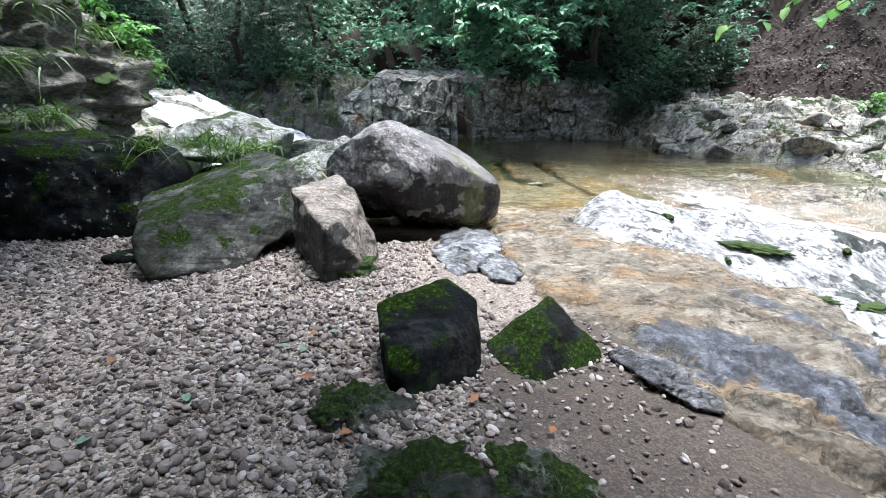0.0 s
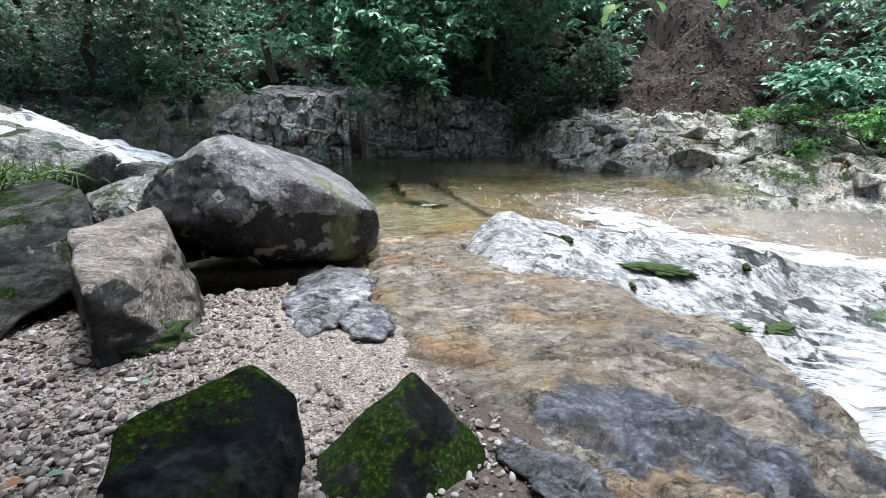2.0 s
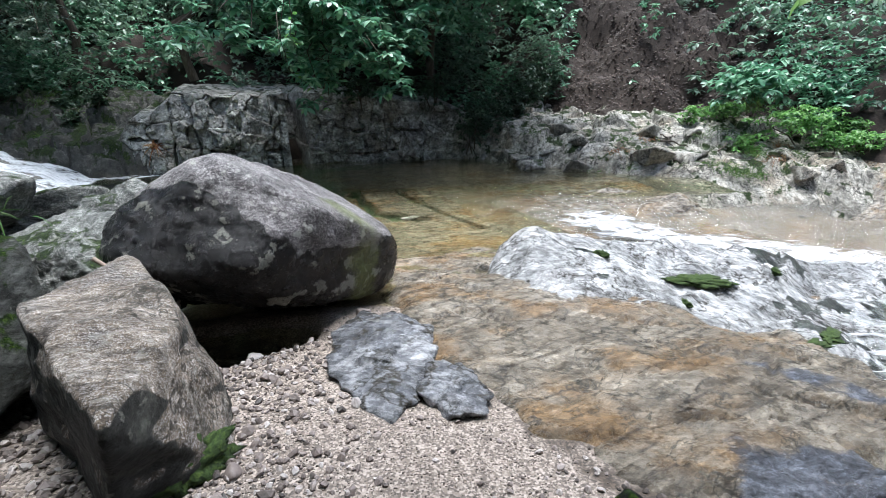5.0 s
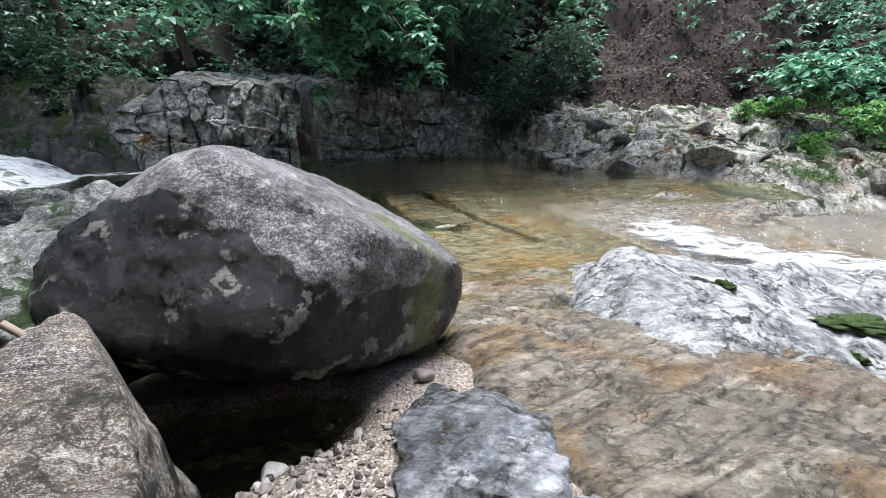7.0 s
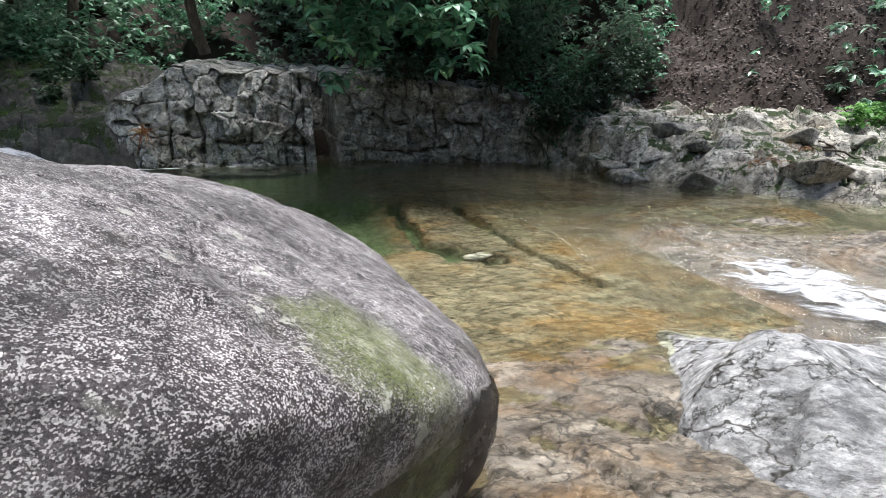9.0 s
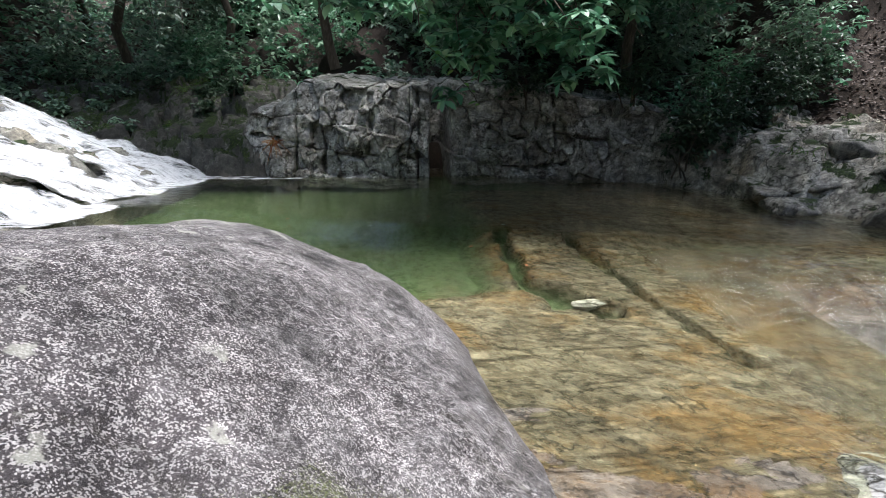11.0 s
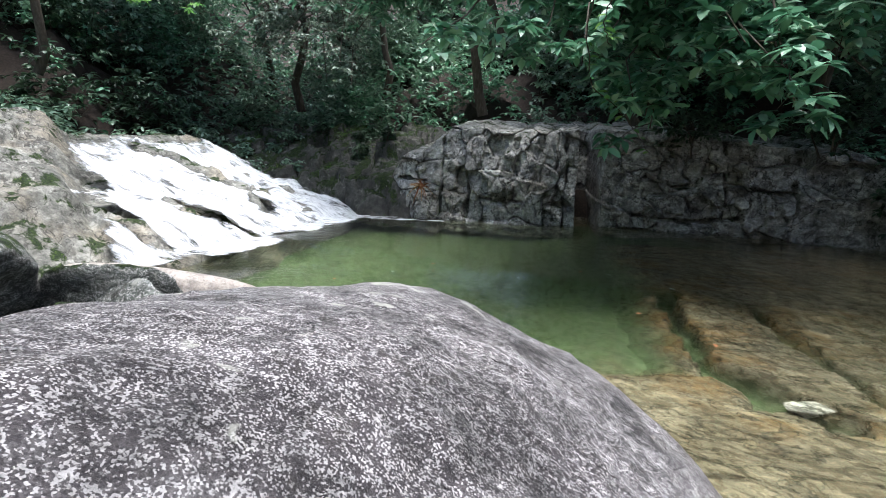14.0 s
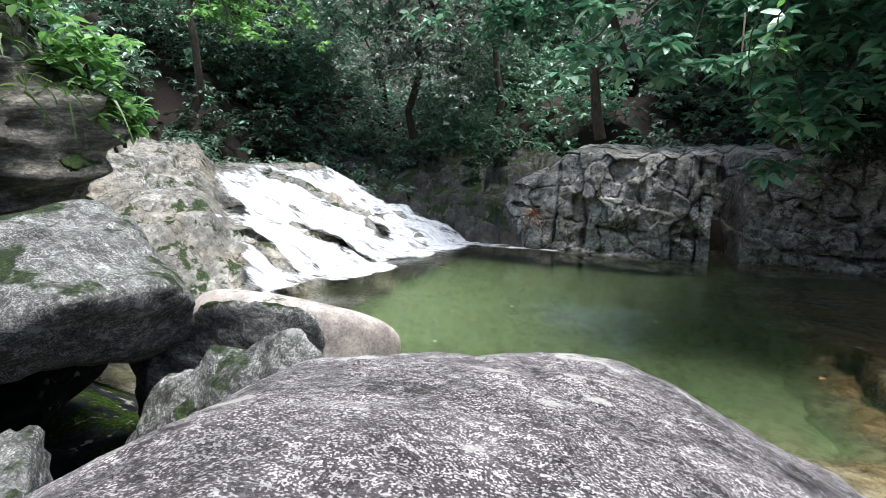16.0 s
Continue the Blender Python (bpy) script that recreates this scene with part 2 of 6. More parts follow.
        if wet:
            t.links.new(math_node(t, "SUBTRACT", n.outputs[0], math_node(t, "MULTIPLY", soaked, 0.16)), b.inputs["Roughness"])
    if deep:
        # Green by depth: the water's absorption of light, painted onto the bed.
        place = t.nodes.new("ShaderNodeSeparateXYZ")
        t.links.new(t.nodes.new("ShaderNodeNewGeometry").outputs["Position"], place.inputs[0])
        algae_depth_green = ramp(t, mottle.outputs[0], [(0.35, tuple(0.55 * v for v in deep)), (0.65, tuple(1.35 * v for v in deep))])
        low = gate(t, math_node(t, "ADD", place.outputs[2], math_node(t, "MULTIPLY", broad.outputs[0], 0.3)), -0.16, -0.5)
        colour = mix(t, math_node(t, "MULTIPLY", low, gate(t, place.outputs[0], 3.2, 1.4)), colour, algae_depth_green)
    b.inputs["Specular IOR Level"].default_value = spec
    bump(t, b, body.outputs[0], 0.7, relief)
    bump(t, b, grain.outputs[0], 0.35, 0.004)
    t.links.new(colour, b.inputs["Base Color"])
    return m


def plain_material(name, colours, scale=20.0, rough=0.8, relief=0.004, vary=0.0, stretch=(1, 1, 1), spec=0.5, grains=0.0, damp=None):
    """Small-scale material: a ramp of colours over noise; vary shifts it from piece to piece."""
    m, t, b = nodes_of(name)
    n = texture(t, scale, 6, 0.65, stretch)
    source = n.outputs[0]
    if vary:
        g = t.nodes.new("ShaderNodeNewGeometry")
        o = t.nodes.new("ShaderNodeObjectInfo")
        r = math_node(t, "FRACT", math_node(t, "ADD", g.outputs["Random Per Island"], o.outputs["Random"]))
        source = math_node(t, "ADD", math_node(t, "MULTIPLY", n.outputs[0], 1 - vary), math_node(t, "MULTIPLY", r, vary))
    if grains:
        cell = texture(t, grains, kind="cells")
        tone = t.nodes.new("ShaderNodeSeparateXYZ")
        t.links.new(cell.outputs["Color"], tone.inputs[0])
        source = math_node(t, "ADD", math_node(t, "MULTIPLY", n.outputs[0], 0.45), math_node(t, "MULTIPLY", tone.outputs[0], 0.55))
        bump(t, b, cell.outputs["Distance"], -0.7, 0.006)
    step_ = 0.6 / max(len(colours) - 1, 1)
    colour = ramp(t, source, [(0.2 + step_ * k, c) for k, c in enumerate(colours)])
    if damp:
        soak = t.nodes.new("ShaderNodeAttribute")
        soak.attribute_name = "wet"
        brown = ramp(t, source, [(0.25, tuple(0.5 * v for v in damp)), (0.5, damp), (0.75, tuple(2.0 * v for v in damp))])
        colour = mix(t, gate(t, math_node(t, "ADD", soak.outputs["Fac"], texture(t, 5.0, 4, 0.6).outputs[0]), 0.85, 1.1), colour, brown)
    t.links.new(colour, b.inputs["Base Color"])
    b.inputs["Roughness"].default_value = rough
    b.inputs["Specular IOR Level"].default_value = spec
    bump(t, b, n.outputs[0], 0.6, relief)
    return m


def leaf_material(name, colours, rough=0.42, glow=0.25):
    m, t, b = nodes_of(name)
    g = t.nodes.new("ShaderNodeNewGeometry")
    n = texture(t, 0.9, 3, 0.5)
    s = math_node(t, "ADD", math_node(t, "MULTIPLY", g.outputs["Random Per Island"], 0.6), math_node(t, "MULTIPLY", n.outputs[0], 0.4))
    k = 0.7 / max(len(colours) - 1, 1)
    c = ramp(t, s, [(0.15 + k * i, v) for i, v in enumerate(colours)])
    t.links.new(c, b.inputs["Base Color"])
    b.inputs["Roughness"].default_value = rough
    tr = t.nodes.new("ShaderNodeBsdfTranslucent")
    t.links.new(c, tr.inputs[0])
    mx = t.nodes.new("ShaderNodeMixShader")
    mx.inputs[0].default_value = glow
    t.links.new(b.outputs[0], mx.inputs[1])
    t.links.new(tr.outputs[0], mx.inputs[2])
    t.links.new(mx.outputs[0], t.nodes["Material Output"].inputs[0])
    return m


def water_material(name, tint, ripple, scale, stretch=(1, 1, 1), tilt=(0, 0, 0), rough=0.03):
    m, t, b = nodes_of(name)
    b.inputs["Base Color"].default_value = (*tint, 1)
    b.inputs["Transmission Weight"].default_value = 1.0
    b.inputs["IOR"].default_value = 1.33
    b.inputs["Roughness"].default_value = rough
    n = texture(t, scale, 4, 0.55, stretch, tilt=tilt)
    bump(t, b, n.outputs[0], 0.5, ripple)
    return m


def foam_material(name, scale, stretch, tilt, cover=0.5, rough=0.45):
    """Broken white water: foam strands over clear gaps, thinning out where the mesh's cover runs low."""
    m, t, b = nodes_of(name)
    n = texture(t, scale, 8, 0.7, stretch, tilt=tilt)
    strand = texture(t, scale * 2.6, 9, 0.75, stretch, tilt=tilt)
    t.links.new(ramp(t, strand.outputs[0], [(0.36, (0.36, 0.39, 0.41)), (0.45, (0.72, 0.74, 0.76)), (0.54, (0.88, 0.9, 0.92))]), b.inputs["Base Color"])
    bump(t, b, strand.outputs[0], 0.9, 0.05)
    b.inputs["Roughness"].default_value = rough
    bump(t, b, n.outputs[0], 0.9, 0.08)
    thick = t.nodes.new("ShaderNodeAttribute")
    thick.attribute_name = "cover"
    value = math_node(t, "ADD", n.outputs[0], math_node(t, "MULTIPLY", thick.outputs["Fac"], 0.36))
    clear = t.nodes.new("ShaderNodeBsdfTransparent")
    mx = t.nodes.new("ShaderNodeMixShader")
    t.links.new(gate(t, value, 0.9 - 0.3 * cover, 1.12 - 0.3 * cover), mx.inputs[0])
    t.links.new(clear.outputs[0], mx.inputs[1])
    t.links.new(b.outputs[0], mx.inputs[2])
    t.links.new(mx.outputs[0], t.nodes["Material Output"].inputs[0])
    return m


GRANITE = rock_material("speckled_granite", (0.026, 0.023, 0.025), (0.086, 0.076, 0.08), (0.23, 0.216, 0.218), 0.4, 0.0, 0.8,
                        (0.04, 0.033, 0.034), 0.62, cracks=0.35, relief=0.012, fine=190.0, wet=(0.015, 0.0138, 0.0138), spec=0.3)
MOSSY = rock_material("mossy_dark_rock", (0.002, 0.003, 0.003), (0.007, 0.008, 0.007), (0.06, 0.065, 0.06), 0.6, 0.7, 0.9, cracks=0.2, spec=0.12, crisp=1.0)
LICHENED = rock_material("lichened_low_rock", (0.01, 0.011, 0.009), (0.05, 0.055, 0.048), (0.22, 0.23, 0.2), 0.65, 0.52, 0.9, cracks=0.4, spec=0.2, relief=0.03)
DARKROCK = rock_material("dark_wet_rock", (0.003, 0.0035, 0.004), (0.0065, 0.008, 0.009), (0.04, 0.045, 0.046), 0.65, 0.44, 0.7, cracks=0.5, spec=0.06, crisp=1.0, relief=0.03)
FOLIATED = rock_material("foliated_grey_rock", (0.009, 0.01, 0.0095), (0.045, 0.048, 0.044), (0.17, 0.175, 0.165), 0.55, 0.46, 0.4, cracks=0.8, strata=(0.8, 0.9, 2.6), tilt=(20, 12, 0), veins=0.8, streaks=0.8, run=35.0, spec=0.15)
BLUEROCK = rock_material("blue_grey_rock", (0.03, 0.032, 0.038), (0.15, 0.155, 0.17), (0.44, 0.445, 0.47), 0.2, 0.0, 0.3, cracks=1.0, strata=(0.9, 1.5, 1.2), tilt=(0, 0, -30), mott=0.7, veins=0.9, streaks=0.6, run=25.0)
CRAG = rock_material("crag_rock", (0.035, 0.033, 0.027), (0.19, 0.178, 0.145), (0.5, 0.48, 0.41), 0.7, 0.58, 0.5,
                     strata=(1, 1, 3.0), tilt=(10, 15, 0), cracks=0.7, relief=0.04, veins=0.7, crisp=0.9)
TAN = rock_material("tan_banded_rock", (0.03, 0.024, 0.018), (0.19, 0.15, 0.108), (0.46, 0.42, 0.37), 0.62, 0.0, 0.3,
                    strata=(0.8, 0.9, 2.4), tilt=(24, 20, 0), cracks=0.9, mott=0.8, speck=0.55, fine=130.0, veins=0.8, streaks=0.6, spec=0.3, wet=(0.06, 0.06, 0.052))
GREY = rock_material("grey_green_boulder", (0.027, 0.033, 0.027), (0.125, 0.14, 0.12), (0.37, 0.39, 0.355), 0.6, 0.4, 0.8, speck=0.55, fine=120.0, cracks=0.7, relief=0.03, strata=(0.8, 1, 1.8), tilt=(15, 20, 0), veins=0.8, crisp=0.9)
PINK = rock_material("pinkish_boulder", (0.2, 0.165, 0.14), (0.42, 0.365, 0.32), (0.6, 0.55, 0.48), 0.4, 0.08, 0.3, speck=0.3, mott=0.5, crisp=0.4)
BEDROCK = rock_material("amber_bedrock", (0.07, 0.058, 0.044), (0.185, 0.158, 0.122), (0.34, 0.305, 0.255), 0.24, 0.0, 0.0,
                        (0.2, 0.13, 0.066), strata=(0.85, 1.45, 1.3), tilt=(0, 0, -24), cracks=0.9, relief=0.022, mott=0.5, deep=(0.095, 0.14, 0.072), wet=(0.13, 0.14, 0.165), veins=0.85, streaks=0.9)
WHITEROCK = rock_material("pale_wet_rock", (0.09, 0.094, 0.098), (0.37, 0.374, 0.378), (0.68, 0.68, 0.68), 0.24, 0.0, 0.0,
                          (0.55, 0.55, 0.56), strata=(0.8, 1.5, 1.2), tilt=(0, 0, -38), cracks=1.0, relief=0.03, mott=0.75, wet=(0.07, 0.08, 0.07), veins=0.9, streaks=0.6, run=-14.0)
BANKROCK = rock_material("pale_bank_rock", (0.07, 0.066, 0.054), (0.35, 0.335, 0.29), (0.68, 0.66, 0.6), 0.7, 0.38, 0.2, (0.3, 0.26, 0.2), cracks=1.0, relief=0.02, veins=0.9, streaks=0.5, run=-30.0)
CLIFF = rock_material("cliff_block_rock", (0.07, 0.068, 0.06), (0.36, 0.355, 0.335), (0.72, 0.71, 0.68), 0.55, 0.2, 0.6, (0.24, 0.22, 0.185), cracks=0.9, relief=0.014, veins=0.9)
# Bank rock for the dim side, its shade put into the dark colour.
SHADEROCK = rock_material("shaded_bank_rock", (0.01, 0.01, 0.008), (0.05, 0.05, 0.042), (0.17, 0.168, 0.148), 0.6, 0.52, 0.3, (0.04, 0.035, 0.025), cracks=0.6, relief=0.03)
LEDGE = rock_material("ledge_rock", (0.05, 0.048, 0.04), (0.21, 0.206, 0.18), (0.46, 0.45, 0.41), 0.5, 0.3, 0.3, (0.26, 0.23, 0.18), cracks=0.9, veins=0.8, streaks=0.4, run=70.0)
MOSS = plain_material("moss", [(0.006, 0.014, 0.002), (0.022, 0.045, 0.006), (0.09, 0.13, 0.02)], 60.0, 0.95, 0.02)
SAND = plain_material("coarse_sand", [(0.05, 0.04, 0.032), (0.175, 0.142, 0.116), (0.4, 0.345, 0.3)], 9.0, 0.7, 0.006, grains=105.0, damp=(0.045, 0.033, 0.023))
PEBBLE = plain_material("pebble_stone", [(0.03, 0.025, 0.022), (0.1, 0.08, 0.07), (0.175, 0.145, 0.132), (0.235, 0.2, 0.184), (0.42, 0.39, 0.37)], 40.0, 0.6, 0.004, 0.6)
GRIT = plain_material("grit", [(0.035, 0.028, 0.023), (0.14, 0.112, 0.092), (0.34, 0.29, 0.25)], 28.0, 0.7, 0.003, 0.7)
LITTER = plain_material("leaf_litter_soil", [(0.006, 0.0045, 0.003), (0.024, 0.016, 0.011), (0.06, 0.039, 0.028)], 26.0, 0.95, 0.03)
BARK = plain_material("bark", [(0.02, 0.016, 0.012), (0.07, 0.055, 0.04), (0.16, 0.14, 0.11)], 22.0, 0.9, 0.01, 0, (1, 1, 0.25))
LEAF = leaf_material("green_leaf", [(0.03, 0.1, 0.055), (0.085, 0.24, 0.13), (0.18, 0.4, 0.24), (0.4, 0.58, 0.4)], 0.36)
# Leaf green paled to stand in for haze over the distant trees.
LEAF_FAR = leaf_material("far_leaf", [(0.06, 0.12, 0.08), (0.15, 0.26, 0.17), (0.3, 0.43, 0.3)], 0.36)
# Leaf green darkened to carry the shade of the wall and slope.
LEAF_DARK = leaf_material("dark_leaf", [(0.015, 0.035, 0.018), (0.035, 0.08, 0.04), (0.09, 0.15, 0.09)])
LEAF_PALE = leaf_material("pale_leaf", [(0.08, 0.12, 0.09), (0.2, 0.27, 0.2), (0.42, 0.5, 0.4)])
LEAF_BRIGHT = leaf_material("bright_leaf", [(0.06, 0.17, 0.04), (0.13, 0.31, 0.075), (0.25, 0.45, 0.13)], 0.5, 0.45)
DEAD = leaf_material("dead_leaf", [(0.022, 0.014, 0.01), (0.045, 0.027, 0.02), (0.09, 0.056, 0.044)], 0.6, 0.05)
GRASS = leaf_material("grass_blade", [(0.03, 0.08, 0.015), (0.07, 0.16, 0.03), (0.16, 0.22, 0.05)], 0.5, 0.3)
DRY = leaf_material("dry_leaf", [(0.1, 0.035, 0.015), (0.25, 0.09, 0.03), (0.3, 0.2, 0.08)], 0.7, 0.1)
WATER = water_material("pool_water", (0.69, 0.71, 0.48), 0.012, 6.0, (1, 2.0, 1), (0, 0, 10))
FLOW = water_material("running_water", (0.86, 0.9, 0.92), 0.11, 11.0, (1.0, 2.4, 1), (0, 0, -25))
FOAM = foam_material("falling_foam", 4.6, (0.45, 1.9, 0.7), (0, 0, 12), 0.76)
FOAM_THIN = foam_material("rushing_foam", 6.0, (0.3, 2.0, 1), (0, 0, -24), 0.72)


# ---- the lie of the land ----
def far_line(x):
    """The foot of the far rock wall."""
    return 13.65 - 0.16 * np.maximum(x - 1.0, 0) - 0.35 * np.maximum(x - 4.5, 0)


def ground_height(x, y):
    n = fbm2(x * 0.7, y * 0.7, 4, 3)
    deep = step(1.6, -1.2, x - 0.1 * (y - 9)) * step(7.2, 10.0, y)
    bed = -0.34 - 0.42 * step(0.4, 1.4, x) * step(6, 7, y) - 0.02 * np.maximum(x - 2, 0) - 0.85 * deep + 0.05 * n
    bed = bed - 0.5 * step(1.0, -1.5, y - 4.5) * step(1.2, 3.0, x) - 0.25 * step(3.2, 5.5, x) * step(8.2, 6.5, y)
    bed = np.where(y < 6, np.minimum(bed, -0.3 - 0.12 * np.maximum(x - 3, 0) * step(8, 5, y)), bed)
    far = np.maximum(y - far_line(x) - 0.7, 0)
    hill = np.minimum(far * 3.0, 1.15) + np.maximum(far - 0.4, 0) * 0.5 * step(-11, -3, x) + np.maximum(far - 3.5, 0) * 0.45 * step(-3, -11, x)
    left = np.maximum(-4.6 - x, 0)
    leftrise = np.minimum(left * 0.5, 1.3) + np.maximum(-8.5 - x, 0) * 0.9
    hollow = 0.42 * step(-1.5, -2.2, x) * step(7.6, 6.8, y)
    right = side(x, y, 4.5, 11.0, 8.6, 7.8)
    rightrise = np.where(right < 0, np.minimum(-right * 0.35, 0.9) + np.maximum(-right - 3.0, 0) * 0.75, 0.0)
    rightfar = np.maximum(x - 9.5, 0) * 0.25 * step(3, 8, y) + np.maximum(x - 11, 0) * 0.45
    # Unseen rise added behind the start; it blocks low sky light.
    near = np.maximum(-2.2 - y, 0) * 1.1
    rise = np.maximum.reduce([hill, leftrise * step(-2, 3.5, left + y * 0.35 + 2), rightrise, rightfar, near, hollow])
    return bed + rise * (1 + 0.18 * n) + 0.12 * n * step(0.2, 1.5, rise)


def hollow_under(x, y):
    """The hollow added under the great boulder's overhang to deepen its shade."""
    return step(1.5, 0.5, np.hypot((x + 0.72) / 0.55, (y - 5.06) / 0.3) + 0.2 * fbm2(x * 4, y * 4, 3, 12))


def gravel_height(x, y):
    edge = edge_of_bedrock(x, y) - 0.1
    g = 0.27 - 0.06 * y - np.where(x < 0, 0.05, 0.12) * np.maximum(x, -4)
    g = g - 0.4 * step(-0.05, 0.9, edge) - 0.5 * step(5.2, 7.2, y)
    g = g - 0.34 * hollow_under(x, y)
    return g + 0.018 * fbm2(x * 2.2, y * 2.2, 3, 11) - 0.25 * step(-4.5, -6.5, x)


def groove(x, y, line, width, depth):
    """A crack along a line of points: a narrow trench."""
    best = np.full(np.shape(x), 9.0)
    for (ax, ay), (bx, by) in zip(line[:-1], line[1:]):
        dx, dy = bx - ax, by - ay
        t = np.clip(((x - ax) * dx + (y - ay) * dy) / (dx * dx + dy * dy), 0, 1)
        best = np.minimum(best, np.hypot(x - ax - t * dx, y - ay - t * dy))
    best = best * (1 + 0.9 * np.maximum(fbm2(x * 3, y * 3, 3, 78), -0.6)) + 0.04 * fbm2(x * 5, y * 5, 3, 77)
    return -depth * step(width, width * 0.25, best)


def along(x, y, line):
    best = np.full(np.shape(x), 99.0)
    for (ax, ay), (bx, by) in zip(line[:-1], line[1:]):
        dx, dy = bx - ax, by - ay
        t = np.clip(((x - ax) * dx + (y - ay) * dy) / (dx * dx + dy * dy), 0, 1)
        best = np.minimum(best, np.hypot(x - ax - t * dx, y - ay - t * dy))
    return best


def edge_of_bedrock(x, y):
    e = np.minimum(side(x, y, 1.62, 1.5, 0.92, 3.0), side(x, y, 0.92, 3.0, 0.52, 4.3))
    e = np.where(y > 4.2, side(x, y, 0.52, 4.3, 0.6, 5.2), e)
    return e + 0.1 * fbm2(x * 2.2, y * 2.2, 4, 23)


def bedrock_height(x, y):
    edge = edge_of_bedrock(x, y)
    b = -0.03 - 0.115 * np.clip(x - 1.6, 0, 2.4) - 0.05 * np.clip(y - 4.7, 0, 4.5) * step(4.6, 5.4, y) - 0.3 * step(0.12, -0.3, edge) * step(7.0, 6.0, y)
    b = b + 0.08 * np.exp(-((x - 2.2) ** 2 + (y - 3.6) ** 2) / 0.9) + 0.06 * np.exp(-((x - 1.35) ** 2 / 0.03 + (y - 2.45) ** 2 / 0.16))
    b = b + 0.1 * np.exp(-((x - 2.9) ** 2 / 0.3 + (y - 2.8) ** 2 / 0.25))
    b = b - 0.25 * step(2.7, 3.3, x) * step(3.8, 4.4, y) * step(6.6, 6.0, y)
    lim = side(x, y, 2.7, 1.8, 3.25, 3.7) + 0.06 * fbm2(x * 3, y * 3, 3, 25)
    b = b - 0.65 * step(0.0, 0.35, lim) * step(4.6, 3.6, y)
    lip = step(3.1, 4.0, x + 0.2 * fbm2(x * 1.5, y * 1.5, 3, 34)) * step(7.0, 7.5, y) * step(10.2, 9.3, y)
    b = b * (1 - lip) + lip * (-0.1 - 0.06 * np.maximum(8.6 - y, 0) + 0.07 * fbm2(x * 1.6, y * 3.4, 4, 35))
    shelf = np.where(y > 8.7, side(x, y, 1.25, 8.7, 1.25, 13.5), side(x, y, -0.6, 7.7, 1.25, 8.7))
    fall = np.where(y > 8.7, 0.75, 0.75 - 0.45 * step(0.0, 0.5, 8.7 - y))
    b = b + fall * np.clip(shelf + 0.14 * fbm2(x * 2, y * 2, 4, 26), -1.6, 0) * step(5.8, 7.2, y) - 0.04 * step(7.0, 9.0, y)
    b = b + groove(x, y, [(1.27, 10.5), (1.23, 9.2), (1.3, 8.7), (1.85, 8.2)], 0.12, 0.34)
    b = b + groove(x, y, [(2.0, 10.2), (2.18, 9.2), (2.28, 8.5), (2.4, 7.5)], 0.07, 0.22)
    b = b + groove(x, y, [(0.75, 3.35), (1.5, 3.3), (2.05, 3.1), (2.2, 2.7)], 0.022, 0.05) + groove(x, y, [(2.1, 3.3), (2.5, 3.0), (3.3, 2.5)], 0.03, 0.06)
    b = b + groove(x, y, [(0.95, 5.6), (1.5, 4.75), (2.4, 4.2)], 0.018, 0.04) + groove(x, y, [(2.25, 3.35), (2.6, 3.55), (3.1, 3.2), (3.35, 2.7)], 0.03, 0.06)
    b = b + groove(x, y, [(1.0, 5.9), (1.25, 5.35), (1.7, 5.0)], 0.03, 0.05) + groove(x, y, [(1.05, 6.3), (1.9, 5.3)], 0.02, 0.04)
    u, v = x * math.cos(0.42) - y * math.sin(0.42), x * math.sin(0.42) + y * math.cos(0.42)
    layers = v * 3.0 + 0.7 * fbm2(u * 0.7, v * 0.9, 3, 21)
    saw = layers - np.floor(layers)
    broken = step(3.4, 2.4, y + 0.2 * fbm2(x * 2, y * 2, 3, 27)) * step(0.9, 1.5, x)
    who, gap = joints(u / 0.42 + 0.3 * fbm2(x * 2, y * 2, 3, 28), v / 0.26 + 0.3 * fbm2(x * 2, y * 2, 3, 29), 30)
    b = b + broken * (0.07 * (who - 0.5) - 0.05 * step(0.12, 0.0, gap) + 0.05 * fbm2(u * 4, v * 6, 4, 24))
    b = b + 0.022 * np.abs(fbm2(u * 3, v * 7, 4, 38)) * step(3.0, 3.8, y)
    b = b + groove(x, y, [(0.9, 4.9), (1.6, 4.45), (2.2, 3.75), (2.9, 3.5)], 0.02, 0.045) + groove(x, y, [(1.3, 3.9), (1.9, 3.6), (2.4, 3.6)], 0.016, 0.04) + groove(x, y, [(1.6, 5.9), (1.75, 5.3), (2.1, 4.9)], 0.03, 0.06)
    return b + 0.045 * (saw - 0.5) * step(0.0, 0.1, saw) + 0.045 * fbm2(u * 1.3, v * 3, 5, 22)


